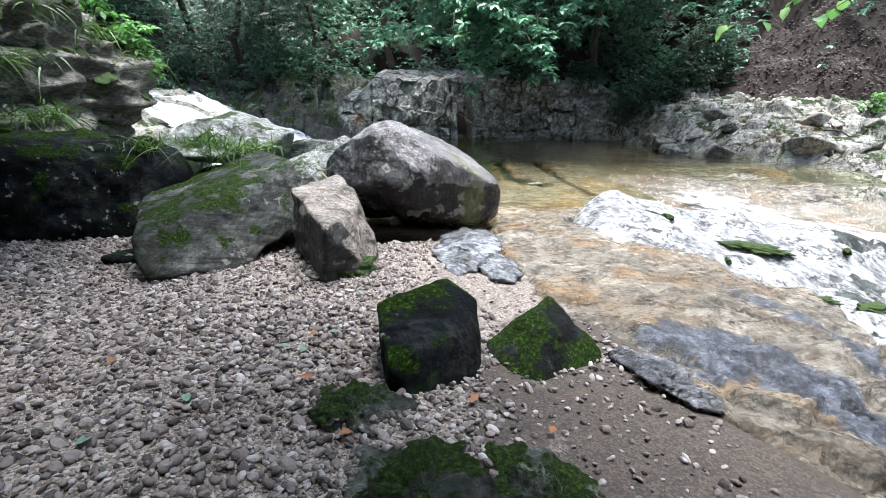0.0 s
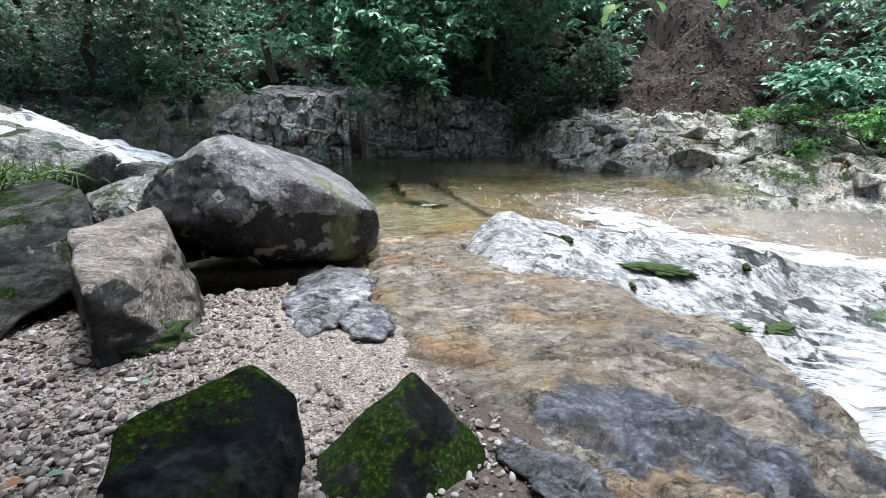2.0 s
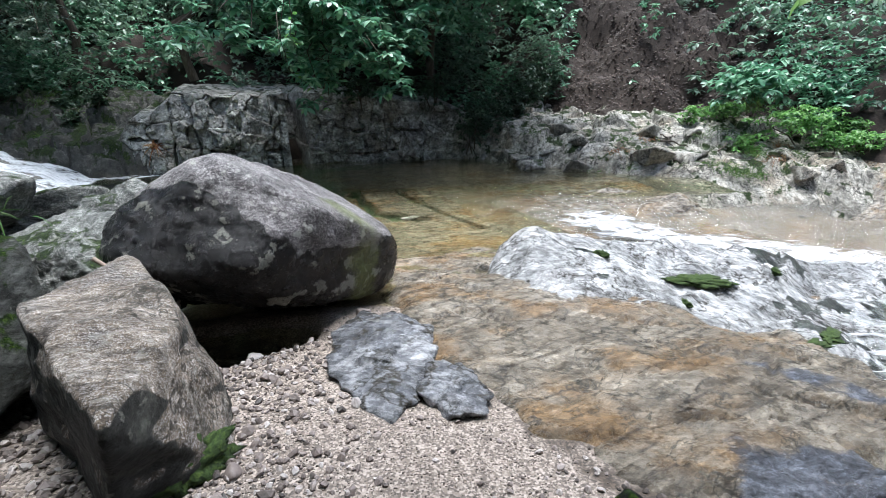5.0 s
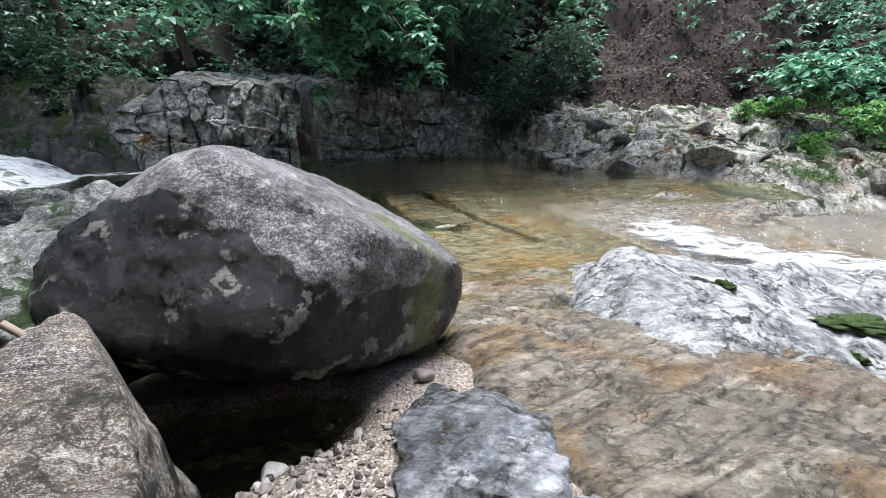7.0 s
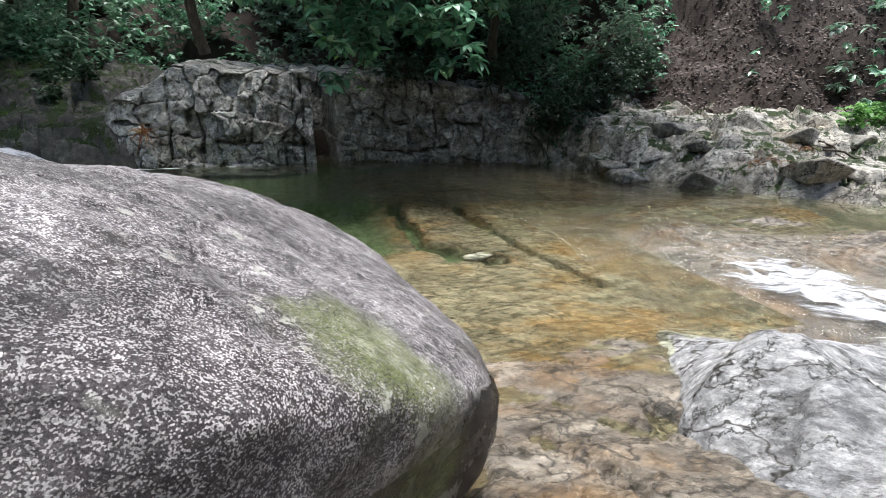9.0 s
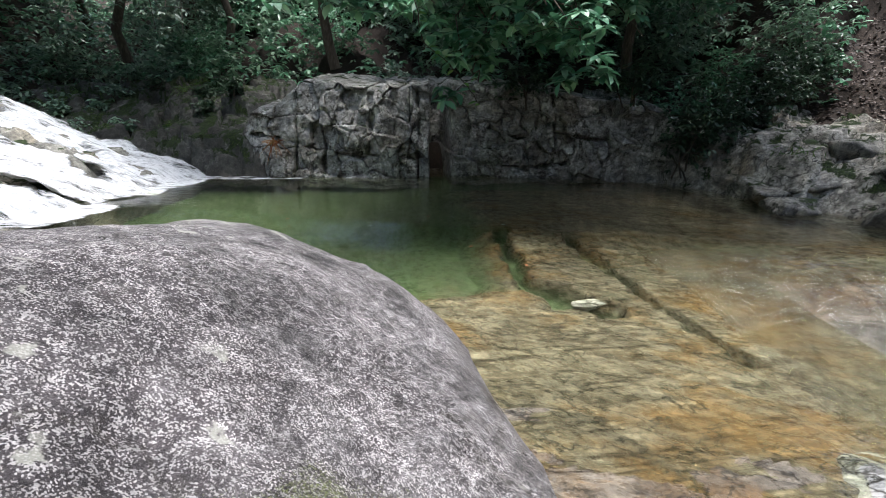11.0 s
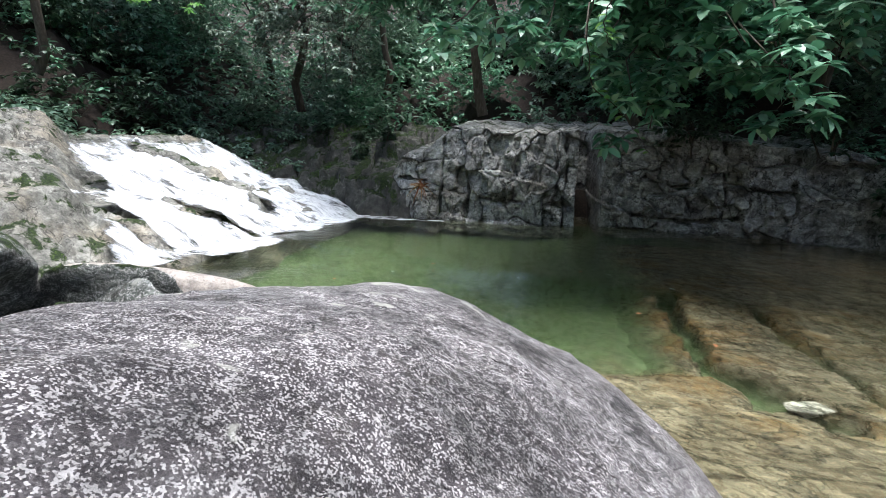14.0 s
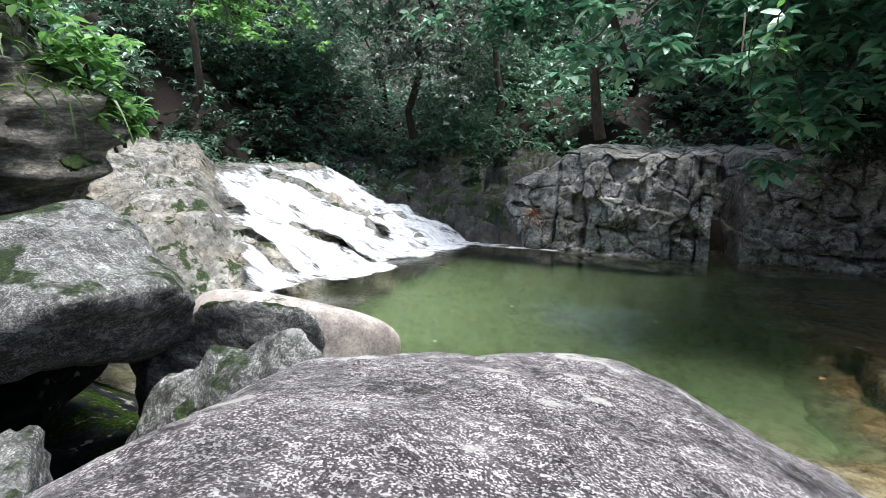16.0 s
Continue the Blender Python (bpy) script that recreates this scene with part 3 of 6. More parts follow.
def white_height(x, y):
    """A long pale whaleback of rock falling away towards the rapids."""
    u = (x - 1.8) * 0.978 - (y - 5.8) * 0.211
    v = (x - 1.8) * 0.211 + (y - 5.8) * 0.978
    crest = 0.27 * step(-0.15, 0.35, u) - 0.15 * np.maximum(u - 0.4, 0) - 0.04 * np.maximum(u - 1.8, 0)
    flank = np.where(v < 0, -v * 0.3, v * 0.55)
    nose = 0.7 * step(0.05, -0.5, u - 0.25 * v)
    h = crest - flank - nose - 0.9 * step(6.5, 8.5, u) - 0.5 * step(-1.6, -2.1, v + 0.05 * u)
    layers = (v * 2.2 - u * 0.9) + 0.8 * fbm2(u * 0.9, v * 0.9, 3, 31)
    saw = layers - np.floor(layers)
    h = h + groove(x, y, [(2.25, 5.9), (2.45, 5.5), (2.75, 5.05)], 0.03, 0.06) + groove(x, y, [(2.0, 5.2), (2.3, 5.15), (2.6, 5.3)], 0.03, 0.05)
    return h + 0.06 * (saw - 0.5) + 0.075 * fbm2(u * 1.2, v * 2.6, 5, 32) + 0.07 * fbm2(u * 0.7 - v * 0.9, v * 0.5 + u * 0.4, 3, 33) * step(0.5, 2, u)


def bank_height(x, y):
    """The pale broken rocks of the bank across the outflow."""
    d = np.minimum(-side(x, y, 4.3, 11.1, 7.6, 8.3), -side(x, y, 6.5, 8.55, 12.0, 7.2))
    h = -0.25 - 0.07 * np.maximum(x - 7, 0) + 0.55 * step(-0.15, 0.5, d) + 0.36 * np.maximum(d - 0.4, 0) - 1.2 * step(0.0, -0.8, d) - 1.1 * step(6.2, 5.0, x + 0.35 * (y - 11))
    w1, w2 = fbm2(x * 1.1, y * 1.1, 3, 41), fbm2(x * 1.1, y * 1.1, 3, 42)
    big, gap = facets(x / 0.95 + 0.35 * w1, y / 0.7 + 0.35 * w2, 44, 0.5)
    small, gap2 = facets(x / 0.33 + 0.4 * w2, y / 0.27 + 0.4 * w1, 45, 0.6)
    blocks = 0.13 * big - 0.12 * step(0.1, 0.0, gap) + 0.04 * small - 0.05 * step(0.1, 0.0, gap2)
    return h + blocks * step(-0.1, 0.5, d) + 0.055 * fbm2(x * 1.8, y * 1.8, 5, 43) - 0.6 * step(2.6, 4.4, d)


def fall_distance(x, y):
    """Distance up the cascade from its foot."""
    return -side(x, y, -4.55, 8.8, -3.85, 13.8)


def fall_bars(x, y):
    """Distance, in widths, from the rock bars that part the falling water."""
    near = np.minimum(along(x, y, [(-6.7, 11.9), (-6.0, 12.2), (-5.2, 12.3), (-4.5, 12.0)]) / 0.24, along(x, y, [(-5.4, 11.0), (-4.8, 10.9), (-4.3, 11.1)]) / 0.24)
    near = np.minimum(near, along(x, y, [(-5.3, 9.9), (-4.7, 9.8)]) / 0.22)
    return near + 0.5 * fbm2(x * 3, y * 3, 4, 77)


def cascade_height(x, y):
    d = fall_distance(x, y) + 0.35 * fbm2(x * 0.6, y * 0.6, 3, 51)
    s = np.clip(d, -2, 3.4)
    q = s * 1.7 + 0.3 * fbm2(x * 1.2, y * 1.2, 2, 53)
    terrace = (np.floor(q) + step(0.5, 1.0, q - np.floor(q))) / 1.7
    h = 0.43 * (0.45 * s + 0.55 * terrace) - 1.6 * step(0.0, -0.45, d)
    who, gap = facets(x / 0.55 + 0.2 * fbm2(x, y, 3, 54), y / 0.7 + 0.2 * fbm2(x, y, 3, 55), 56)
    who2, gap2 = facets(x / 0.22 + 0.3 * fbm2(x * 2, y * 2, 3, 57), y / 0.3 + 0.3 * fbm2(x * 2, y * 2, 3, 58), 59)
    dry = side(x, y, -7.3, 11.2, -4.7, 9.3)
    h = h + (0.06 * who - 0.1 * step(0.09, 0.0, gap) + 0.025 * who2 - 0.04 * step(0.1, 0.0, gap2)) * step(0.0, 0.5, d) * (0.3 + 0.7 * step(-0.3, 0.2, dry))
    h = h + 0.22 * step(1.1, 0.3, fall_bars(x, y)) * step(0.05, 0.4, d)
    h = h + 0.3 * step(0.0, 0.35, dry) * step(0.2, 1.0, d)
    return h - 0.05 + 0.05 * fbm2(x * 1.6, y * 1.6, 5, 52) - 1.5 * step(13.7, 14.3, y) - 0.7 * step(8.8, 7.4, y + 0.3 * (x + 5))


def shaded_bank_height(x, y):
    """The mossy broken rocks between the cascade and the rock wall."""
    r = y - 13.75 - 0.12 * np.maximum(-3.5 - x, 0) + 0.2 * fbm2(x * 0.8, y * 0.8, 3, 151)
    h = -0.6 + 1.05 * step(-0.4, 0.35, r) + 0.5 * np.clip(r, 0, 1.9) + 0.22 * np.maximum(r - 1.9, 0)
    big, gap = facets(x / 0.75 + 0.3 * fbm2(x, y, 3, 152), y / 0.55 + 0.3 * fbm2(x, y, 3, 153), 154, 0.5)
    small, gap2 = facets(x / 0.27 + 0.35 * fbm2(x * 2, y * 2, 3, 155), y / 0.24, 156, 0.5)
    return h + 0.17 * big - 0.16 * step(0.1, 0.0, gap) + 0.05 * small - 0.06 * step(0.12, 0.0, gap2) - 2.0 * step(17.0, 18.0, y)


def sheet(name, x0, x1, y0, y1, size, height, mat, keep=None, floor_of=None, below=0.12, cover=None, wet=None):
    """A height field over a rectangle; faces that lie well under floor_of are left out."""
    nx, ny = int((x1 - x0) / size) + 1, int((y1 - y0) / size) + 1
    gx, gy = np.meshgrid(np.linspace(x0, x1, nx), np.linspace(y0, y1, ny), indexing="ij")
    gz = height(gx, gy)
    verts = np.stack([gx, gy, gz], -1).reshape(-1, 3)
    i = np.arange(nx * ny).reshape(nx, ny)
    faces = np.stack([i[:-1, :-1], i[1:, :-1], i[1:, 1:], i[:-1, 1:]], -1)
    ok = np.ones(faces.shape[:2], bool)
    if floor_of is not None:
        ok &= (gz - floor_of(gx, gy))[:-1, :-1] > -below
    if keep is not None:
        ok &= keep(gx, gy)[:-1, :-1] > 0
    faces = faces[ok]
    used, inverse = np.unique(faces, return_inverse=True)
    me = fast_mesh(name, verts[used], inverse.reshape(faces.shape), mat)
    if cover is not None:
        me.attributes.new("cover", "FLOAT", "POINT").data.foreach_set("value", cover(gx, gy).ravel()[used].astype(np.float32))
    if wet is not None:
        me.attributes.new("wet", "FLOAT", "POINT").data.foreach_set("value", wet(gx, gy).ravel()[used].astype(np.float32))
    return new(name, me)


def soaked_bedrock(x, y):
    """The seep that darkens the lower end of the bedrock."""
    a = step(0.55, 0.1, along(x, y, [(1.6, 2.75), (2.0, 2.6), (2.3, 2.15), (2.35, 1.2)]) + 0.12 * fbm2(x * 3, y * 3, 3, 131))
    c = step(0.16, 0.03, along(x, y, [(2.35, 3.5), (2.72, 2.95), (2.8, 2.4), (2.75, 1.5)]) + 0.05 * fbm2(x * 4, y * 4, 3, 133))
    return 0.62 * np.maximum(a, 0.85 * c)


def soaked_slab(x, y):
    """Dark weedy hollows in the pale slab."""
    d = np.full(np.shape(x), 9.0)
    for px, py, r in ((3.3, 3.75, 0.32), (4.07, 4.01, 0.26), (3.98, 3.59, 0.3), (5.5, 4.25, 0.4), (2.35, 4.92, 0.07), (2.5, 5.4, 0.09), (4.7, 5.0, 0.22), (4.6, 4.4, 0.2), (6.5, 4.6, 0.4)):
        d = np.minimum(d, np.hypot((x - px) * 0.8, (y - py) * 1.5) / r)
    return 0.6 * step(1.5, 0.4, d + 1.3 * fbm2(x * 3.5, y * 3.5, 5, 132, 0.65))


def damp_and_shade(x, y):
    # Damp sand by water and seep; in the hollow, shade painted dark.
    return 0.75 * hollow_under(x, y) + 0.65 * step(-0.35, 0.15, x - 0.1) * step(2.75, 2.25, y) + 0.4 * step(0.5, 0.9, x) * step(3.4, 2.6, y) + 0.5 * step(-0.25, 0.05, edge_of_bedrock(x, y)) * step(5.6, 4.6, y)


def ground_mesh():
    """One sheet to the horizon, fine about the creek and coarse beyond."""
    def axis(lo, hi, fine, far):
        a = [lo]
        while a[-1] < hi:
            a.append(a[-1] + fine)
        up, down, k = [], [], fine
        p, q = a[-1], lo
        while p < far:
            k *= 1.35
            p, q = p + k, q - k
            up.append(p)
            down.append(q)
        return np.array(down[::-1] + a + up)
    ax, ay = axis(-13, 15, 0.14, 400), axis(-3, 19, 0.14, 400)
    gx, gy = np.meshgrid(ax, ay, indexing="ij")
    gz = np.minimum(ground_height(gx, gy), 26 + 2 * fbm2(gx * 0.05, gy * 0.05, 3, 9))
    verts = np.stack([gx, gy, gz], -1).reshape(-1, 3)
    i = np.arange(len(ax) * len(ay)).reshape(len(ax), len(ay))
    faces = np.stack([i[:-1, :-1], i[1:, :-1], i[1:, 1:], i[:-1, 1:]], -1).reshape(-1, 4)
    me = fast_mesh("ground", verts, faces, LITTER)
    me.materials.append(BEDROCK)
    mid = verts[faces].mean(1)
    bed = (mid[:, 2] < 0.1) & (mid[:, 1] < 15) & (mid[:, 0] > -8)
    # Near-black ground here paints in the dark of the hollow under the boulders.
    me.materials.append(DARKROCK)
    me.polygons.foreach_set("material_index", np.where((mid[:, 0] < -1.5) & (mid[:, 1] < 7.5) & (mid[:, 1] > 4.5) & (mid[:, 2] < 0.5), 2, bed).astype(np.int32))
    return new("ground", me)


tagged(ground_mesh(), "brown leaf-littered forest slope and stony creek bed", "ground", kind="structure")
tagged(sheet("gravel_bar", -7.5, 2.6, -3.5, 7.2, 0.06, gravel_height, SAND, floor_of=ground_height, wet=damp_and_shade),
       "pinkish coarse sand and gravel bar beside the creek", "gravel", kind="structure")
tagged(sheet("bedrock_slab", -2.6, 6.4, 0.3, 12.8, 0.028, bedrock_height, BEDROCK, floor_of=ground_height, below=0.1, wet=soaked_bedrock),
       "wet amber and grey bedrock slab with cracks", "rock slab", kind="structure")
tagged(sheet("pale_rock_slab", 1.2, 10.5, 2.0, 7.8, 0.035, white_height, WHITEROCK, floor_of=ground_height, below=0.3, wet=soaked_slab),
       "pale wet whaleback of rock beside the rapids", "rock slab", kind="structure")
tagged(sheet("rocky_bank", 3.6, 14.0, 7.0, 16.0, 0.032, bank_height, BANKROCK, floor_of=ground_height, below=0.2),
       "pale broken rock bank with moss and dry leaves", "rock bank", kind="structure")
tagged(sheet("cascade_rock", -10.0, -3.0, 7.4, 14.4, 0.023, cascade_height, LEDGE, floor_of=ground_height, below=0.3),
       "stepped pale rock ledges under the cascade", "rock ledge", kind="structure")
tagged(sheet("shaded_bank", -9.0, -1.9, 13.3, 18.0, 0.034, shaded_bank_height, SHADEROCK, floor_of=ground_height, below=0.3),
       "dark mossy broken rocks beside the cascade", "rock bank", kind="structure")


# ---- water ----
def flat_water(x, y):
    return 0.004 * fbm2(x * 1.4, y * 2.0, 3, 61) - 0.12 * step(-0.6, 0.3, side(x, y, 3.7, 8.9, 6.6, 8.2)) - 0.05 * np.maximum(5.7 - y, 0)


def stream_surface(x, y):
    s = -0.05 - 0.1 * np.maximum(8.5 - y, 0) - 0.05 * np.maximum(x - 4.2, 0)
    return s + 0.03 * fbm2(x * 1.6 - y * 0.5, y * 2.6, 4, 81)


def chute(x, y):
    """Where the stream breaks white: the chute behind the pale rock and the run below it."""
    a = 0.52 - along(x, y, [(4.15, 7.1), (4.45, 6.5), (4.9, 6.05), (5.6, 5.75), (6.4, 5.3), (7.4, 4.7), (12.0, 3.4)])
    b = 0.5 - along(x, y, [(6.4, 3.3), (4.7, 3.45), (3.95, 3.1), (3.75, 2.6), (3.7, 1.8), (3.6, 0.9)])
    return np.maximum(a, b) + 0.16 * fbm2(x * 2.2, y * 2.2, 3, 83)


tagged(sheet("pool_water", -5.6, 7.6, 4.7, 14.6, 0.1, flat_water, WATER, keep=lambda x, y: 0.25 - side(x, y, 3.7, 8.7, 6.6, 8.0) * (x > 3.2) - 9 * ((x > 2.6) & (y < 6.4)) - 9 * ((x < -1.4) & (y < 7.4))),
       "clear green and amber pool water", "water", kind="structure").visible_shadow = False
def fall_edge(x, y):
    """Distance in from the edges of the cascade."""
    e = np.minimum(fall_distance(x, y) + 0.65 + 0.35 * fbm2(x * 1.3, y * 1.3, 3, 73), -side(x, y, -7.3, 11.05, -4.75, 9.15) + 0.2 * fbm2(x * 2, y * 2, 3, 74))
    right = 13.9 + 0.08 * (x + 4) - y + 0.22 * fbm2(x * 1.5, y * 1.5, 3, 75)
    e = np.minimum(e, np.minimum(right, 3.15 + 0.25 * fbm2(x, y, 2, 79) - fall_distance(x, y)))
    run = 0.4 - along(x, y, [(-4.6, 12.9), (-3.7, 13.25), (-3.0, 13.45), (-1.9, 13.5)]) - 0.1 * np.maximum(x + 4, 0) + 0.1 * fbm2(x * 3, y * 3, 3, 80)
    return np.maximum(e, run)


def fall_cover(x, y):
    """Where the falling water runs thick; rock bars part it into streams."""
    c = 1.1 * step(0.0, 0.35, fall_edge(x, y))
    return c - 0.95 * step(1.0, 0.3, fall_bars(x, y)) - 0.3 * step(0.25, 0.6, fbm2(x * 1.6, y * 1.6, 3, 76))


def fall_surface(x, y):
    d = np.clip(fall_distance(x, y), -2, 3.5)
    c = y
    h = 0.43 * d + 0.06 + 0.09 * fbm2(d * 1.1, c * 3.2, 5, 71, 0.65) + 0.05 * np.sin(d * 3.0 + 0.8 * fbm2(d, c, 2, 70))
    return np.maximum(h, 0.014 + 0.02 * fbm2(x * 3, y * 3, 3, 72))


tagged(sheet("cascade_water", -8.8, -1.0, 8.4, 15.6, 0.05, fall_surface, FOAM, keep=fall_edge, cover=fall_cover),
       "white foaming cascade over the stepped ledge", "waterfall", kind="structure")
under_all = lambda x, y: np.maximum.reduce([white_height(x, y), bedrock_height(x, y), bank_height(x, y)])
tagged(sheet("stream_water", 2.5, 14.0, 0.0, 9.4, 0.06, stream_surface, FLOW, floor_of=under_all, below=0.06),
       "dark smooth water sliding out of the pool", "water", kind="structure").visible_shadow = False
tagged(sheet("rapids", 2.5, 13.0, 0.5, 9.2, 0.05, lambda x, y: stream_surface(x, y) + 0.02 + 0.06 * fbm2(x * 3, y * 4, 4, 84) * step(0.0, 0.3, chute(x, y)), FOAM_THIN, keep=lambda x, y: chute(x, y) + 0.6, floor_of=under_all, below=0.08, cover=lambda x, y: step(-0.55, 0.5, chute(x, y))),
       "white rushing rapids running down past the slab", "water", kind="structure")


# ---- boulders ----
def sphere_dirs(level):
    bm = bmesh.new()
    bmesh.ops.create_icosphere(bm, subdivisions=level, radius=1.0)
    v = np.array([p.co[:] for p in bm.verts])
    f = np.array([[q.index for q in p.verts] for p in bm.faces])
    bm.free()
    return v / np.linalg.norm(v, axis=1, keepdims=True), f


SPHERES = {k: sphere_dirs(k) for k in (1, 2, 3, 4, 5, 6)}


def hull_planes(c):
    out = []
    n = len(c)
    for i in range(n):
        for j in range(i + 1, n):
            for k in range(j + 1, n):
                w = np.cross(c[j] - c[i], c[k] - c[i])
                s = np.linalg.norm(w)
                if s < 1e-6:
                    continue
                w = w / s
                d = c @ w - c[i] @ w
                if d.max() < 1e-5:
                    out.append((w, c[i] @ w))
                elif d.min() > -1e-5:
                    out.append((-w, -(c[i] @ w)))
    return out


def boulder(name, corners, mat, label, level=5, sharp=12.0, rough=0.03, grain=2.5, seed=1, strata=None, category="boulder", swell=1.02):
    """A boulder round a few corner points: faces meet in worn edges (sharp: how crisp) under weathered relief."""
    c = np.array(corners, float)
    mid = c.mean(0)
    dirs, faces = SPHERES[level]
    total = np.zeros(len(dirs))
    for w, d in hull_planes(c - mid):
        total += np.maximum(dirs @ w / max(d, 0.02), 0) ** sharp
    r = swell / total ** (1 / sharp)
    p = mid + dirs * r[:, None]
    size = np.ptp(c, 0).mean()
    lump = fbm(p * grain / max(size, 0.2), 5, seed) * rough * size
    if strata is not None:
        axis = np.array(strata, float)
        reach = p @ (axis / np.linalg.norm(axis)) * np.linalg.norm(axis) + 0.25 * fbm(p * 1.5, 3, seed + 9)
        lump = lump + 0.5 * rough * size * (np.abs((reach - np.floor(reach)) - 0.5) * 2 - 0.5)
    p = p + dirs * lump[:, None]
    base = np.array([mid[0], mid[1], p[:, 2].min()])
    ob = new(name, fast_mesh(name, p - base, faces, mat))
    ob.location = base
    return tagged(ob, label, category)


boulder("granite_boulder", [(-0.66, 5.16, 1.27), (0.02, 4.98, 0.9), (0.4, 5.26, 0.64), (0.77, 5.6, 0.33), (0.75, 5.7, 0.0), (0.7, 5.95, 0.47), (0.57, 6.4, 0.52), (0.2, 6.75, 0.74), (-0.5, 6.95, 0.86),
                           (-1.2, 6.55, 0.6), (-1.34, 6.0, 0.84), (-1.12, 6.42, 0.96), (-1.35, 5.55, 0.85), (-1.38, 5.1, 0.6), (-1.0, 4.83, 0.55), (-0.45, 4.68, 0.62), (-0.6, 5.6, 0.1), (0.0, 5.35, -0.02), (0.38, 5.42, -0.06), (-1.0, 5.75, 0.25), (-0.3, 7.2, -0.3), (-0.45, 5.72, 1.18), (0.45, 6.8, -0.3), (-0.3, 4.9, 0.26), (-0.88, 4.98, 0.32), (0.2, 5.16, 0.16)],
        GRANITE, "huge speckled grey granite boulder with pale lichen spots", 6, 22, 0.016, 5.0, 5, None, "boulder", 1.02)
big = bpy.data.objects["granite_boulder"]
co = np.array([v.co[:] for v in big.data.vertices]) + np.array(big.location[:])
out = np.array([v.normal[:] for v in big.data.vertices])
scarp = step(0.25, -0.25, co[:, 0] + 0.25 * fbm(co * 1.7, 3, 145)) * step(5.75, 5.3, co[:, 1]) * step(1.22, 1.0, co[:, 2])
q = (co @ np.array((0.35, 0.25, 1.0))) * 5.5 + 1.1 * fbm(co * 1.6, 4, 146)
ribs = np.abs((q - np.floor(q)) - 0.35) - 0.3
chips = np.abs(fbm(co * 9.0, 5, 147, 0.65))
push = scarp * (0.026 * ribs + 0.02 * chips - 0.008) + 0.006 * fbm(co * 14.0, 4, 148)
co = co + out * push[:, None]
big.data.vertices.foreach_set("co", (co - np.array(big.location[:])).astype(np.float32).ravel())
big.data.update()
# Dark stain below the ridge, with the front face's shade painted in.
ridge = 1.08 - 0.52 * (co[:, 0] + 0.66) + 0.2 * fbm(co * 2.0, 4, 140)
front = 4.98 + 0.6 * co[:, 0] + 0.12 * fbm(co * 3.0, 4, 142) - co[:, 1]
stain_and_shade = 0.88 * np.maximum(step(0.0, 0.16, ridge - co[:, 2]), step(0.0, 0.1, front)) * step(6.0, 5.5, co[:, 1] - 0.15 * co[:, 0]) - 0.2 * step(0.1, 0.5, fbm(co * 3.0, 3, 141))
# Thin green algae on the right shoulder.
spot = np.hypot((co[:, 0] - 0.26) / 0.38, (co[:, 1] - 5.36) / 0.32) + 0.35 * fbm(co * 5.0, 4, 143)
big.data.attributes.new("algae_depth_green", "FLOAT", "POINT").data.foreach_set("value", (0.57 * step(1.3, 0.1, spot)).astype(np.float32))
big.data.attributes.new("wet", "FLOAT", "POINT").data.foreach_set("value", stain_and_shade.astype(np.float32))
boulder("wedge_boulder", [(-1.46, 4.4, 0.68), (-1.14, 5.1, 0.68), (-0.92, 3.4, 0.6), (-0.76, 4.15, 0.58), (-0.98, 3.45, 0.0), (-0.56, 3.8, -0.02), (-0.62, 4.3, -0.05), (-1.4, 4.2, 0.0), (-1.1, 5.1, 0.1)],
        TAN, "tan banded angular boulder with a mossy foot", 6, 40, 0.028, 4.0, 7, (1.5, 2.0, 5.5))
wedge = bpy.data.objects["wedge_boulder"]
# Damp, lichen-dark sides, masked by facing, with their shade painted in.
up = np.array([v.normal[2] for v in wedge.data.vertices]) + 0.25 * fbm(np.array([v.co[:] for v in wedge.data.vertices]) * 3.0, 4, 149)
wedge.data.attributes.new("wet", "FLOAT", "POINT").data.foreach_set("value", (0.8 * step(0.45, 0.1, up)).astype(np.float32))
boulder("flat_boulder", [(-2.45, 3.45, 0.52), (-2.3, 3.3, 0.22), (-1.75, 3.75, 0.1), (-1.4, 4.7, 0.35), (-1.55, 4.9, 0.84), (-2.1, 5.4, 0.9), (-2.9, 4.4, 0.62), (-2.6, 4.2, 0.1), (-1.9, 5.3, 0.2)],
        FOLIATED, "grey foliated flat-topped boulder with mossy upper edge", 6, 40, 0.03, 4.0, 9, (1, -1, 5))
boulder("square_boulder", [(-0.4, 2.45, 0.42), (0.0, 2.75, 0.46), (0.2, 2.6, 0.38), (-0.28, 1.98, 0.33), (0.12, 2.3, 0.33), (-0.3, 2.0, 0.1), (-0.1, 1.93, 0.02), (0.18, 2.1, 0.05), (0.2, 2.6, 0.0), (-0.35, 2.5, 0.0)],
        DARKROCK, "dark squared boulder with a flat wet top", 6, 36, 0.022, 4.0, 11)
boulder("mossy_boulder", [(0.7, 2.82, 0.29), (0.6, 2.6, 0.32), (0.98, 2.5, 0.05), (0.9, 2.3, -0.05), (0.45, 2.0, -0.02), (0.28, 2.15, 0.02), (0.25, 2.55, 0.1), (0.4, 2.9, -0.05), (0.95, 2.8, -0.1)],
        MOSSY, "angular boulder thickly covered in dark green moss", 6, 26, 0.035, 4.0, 13)
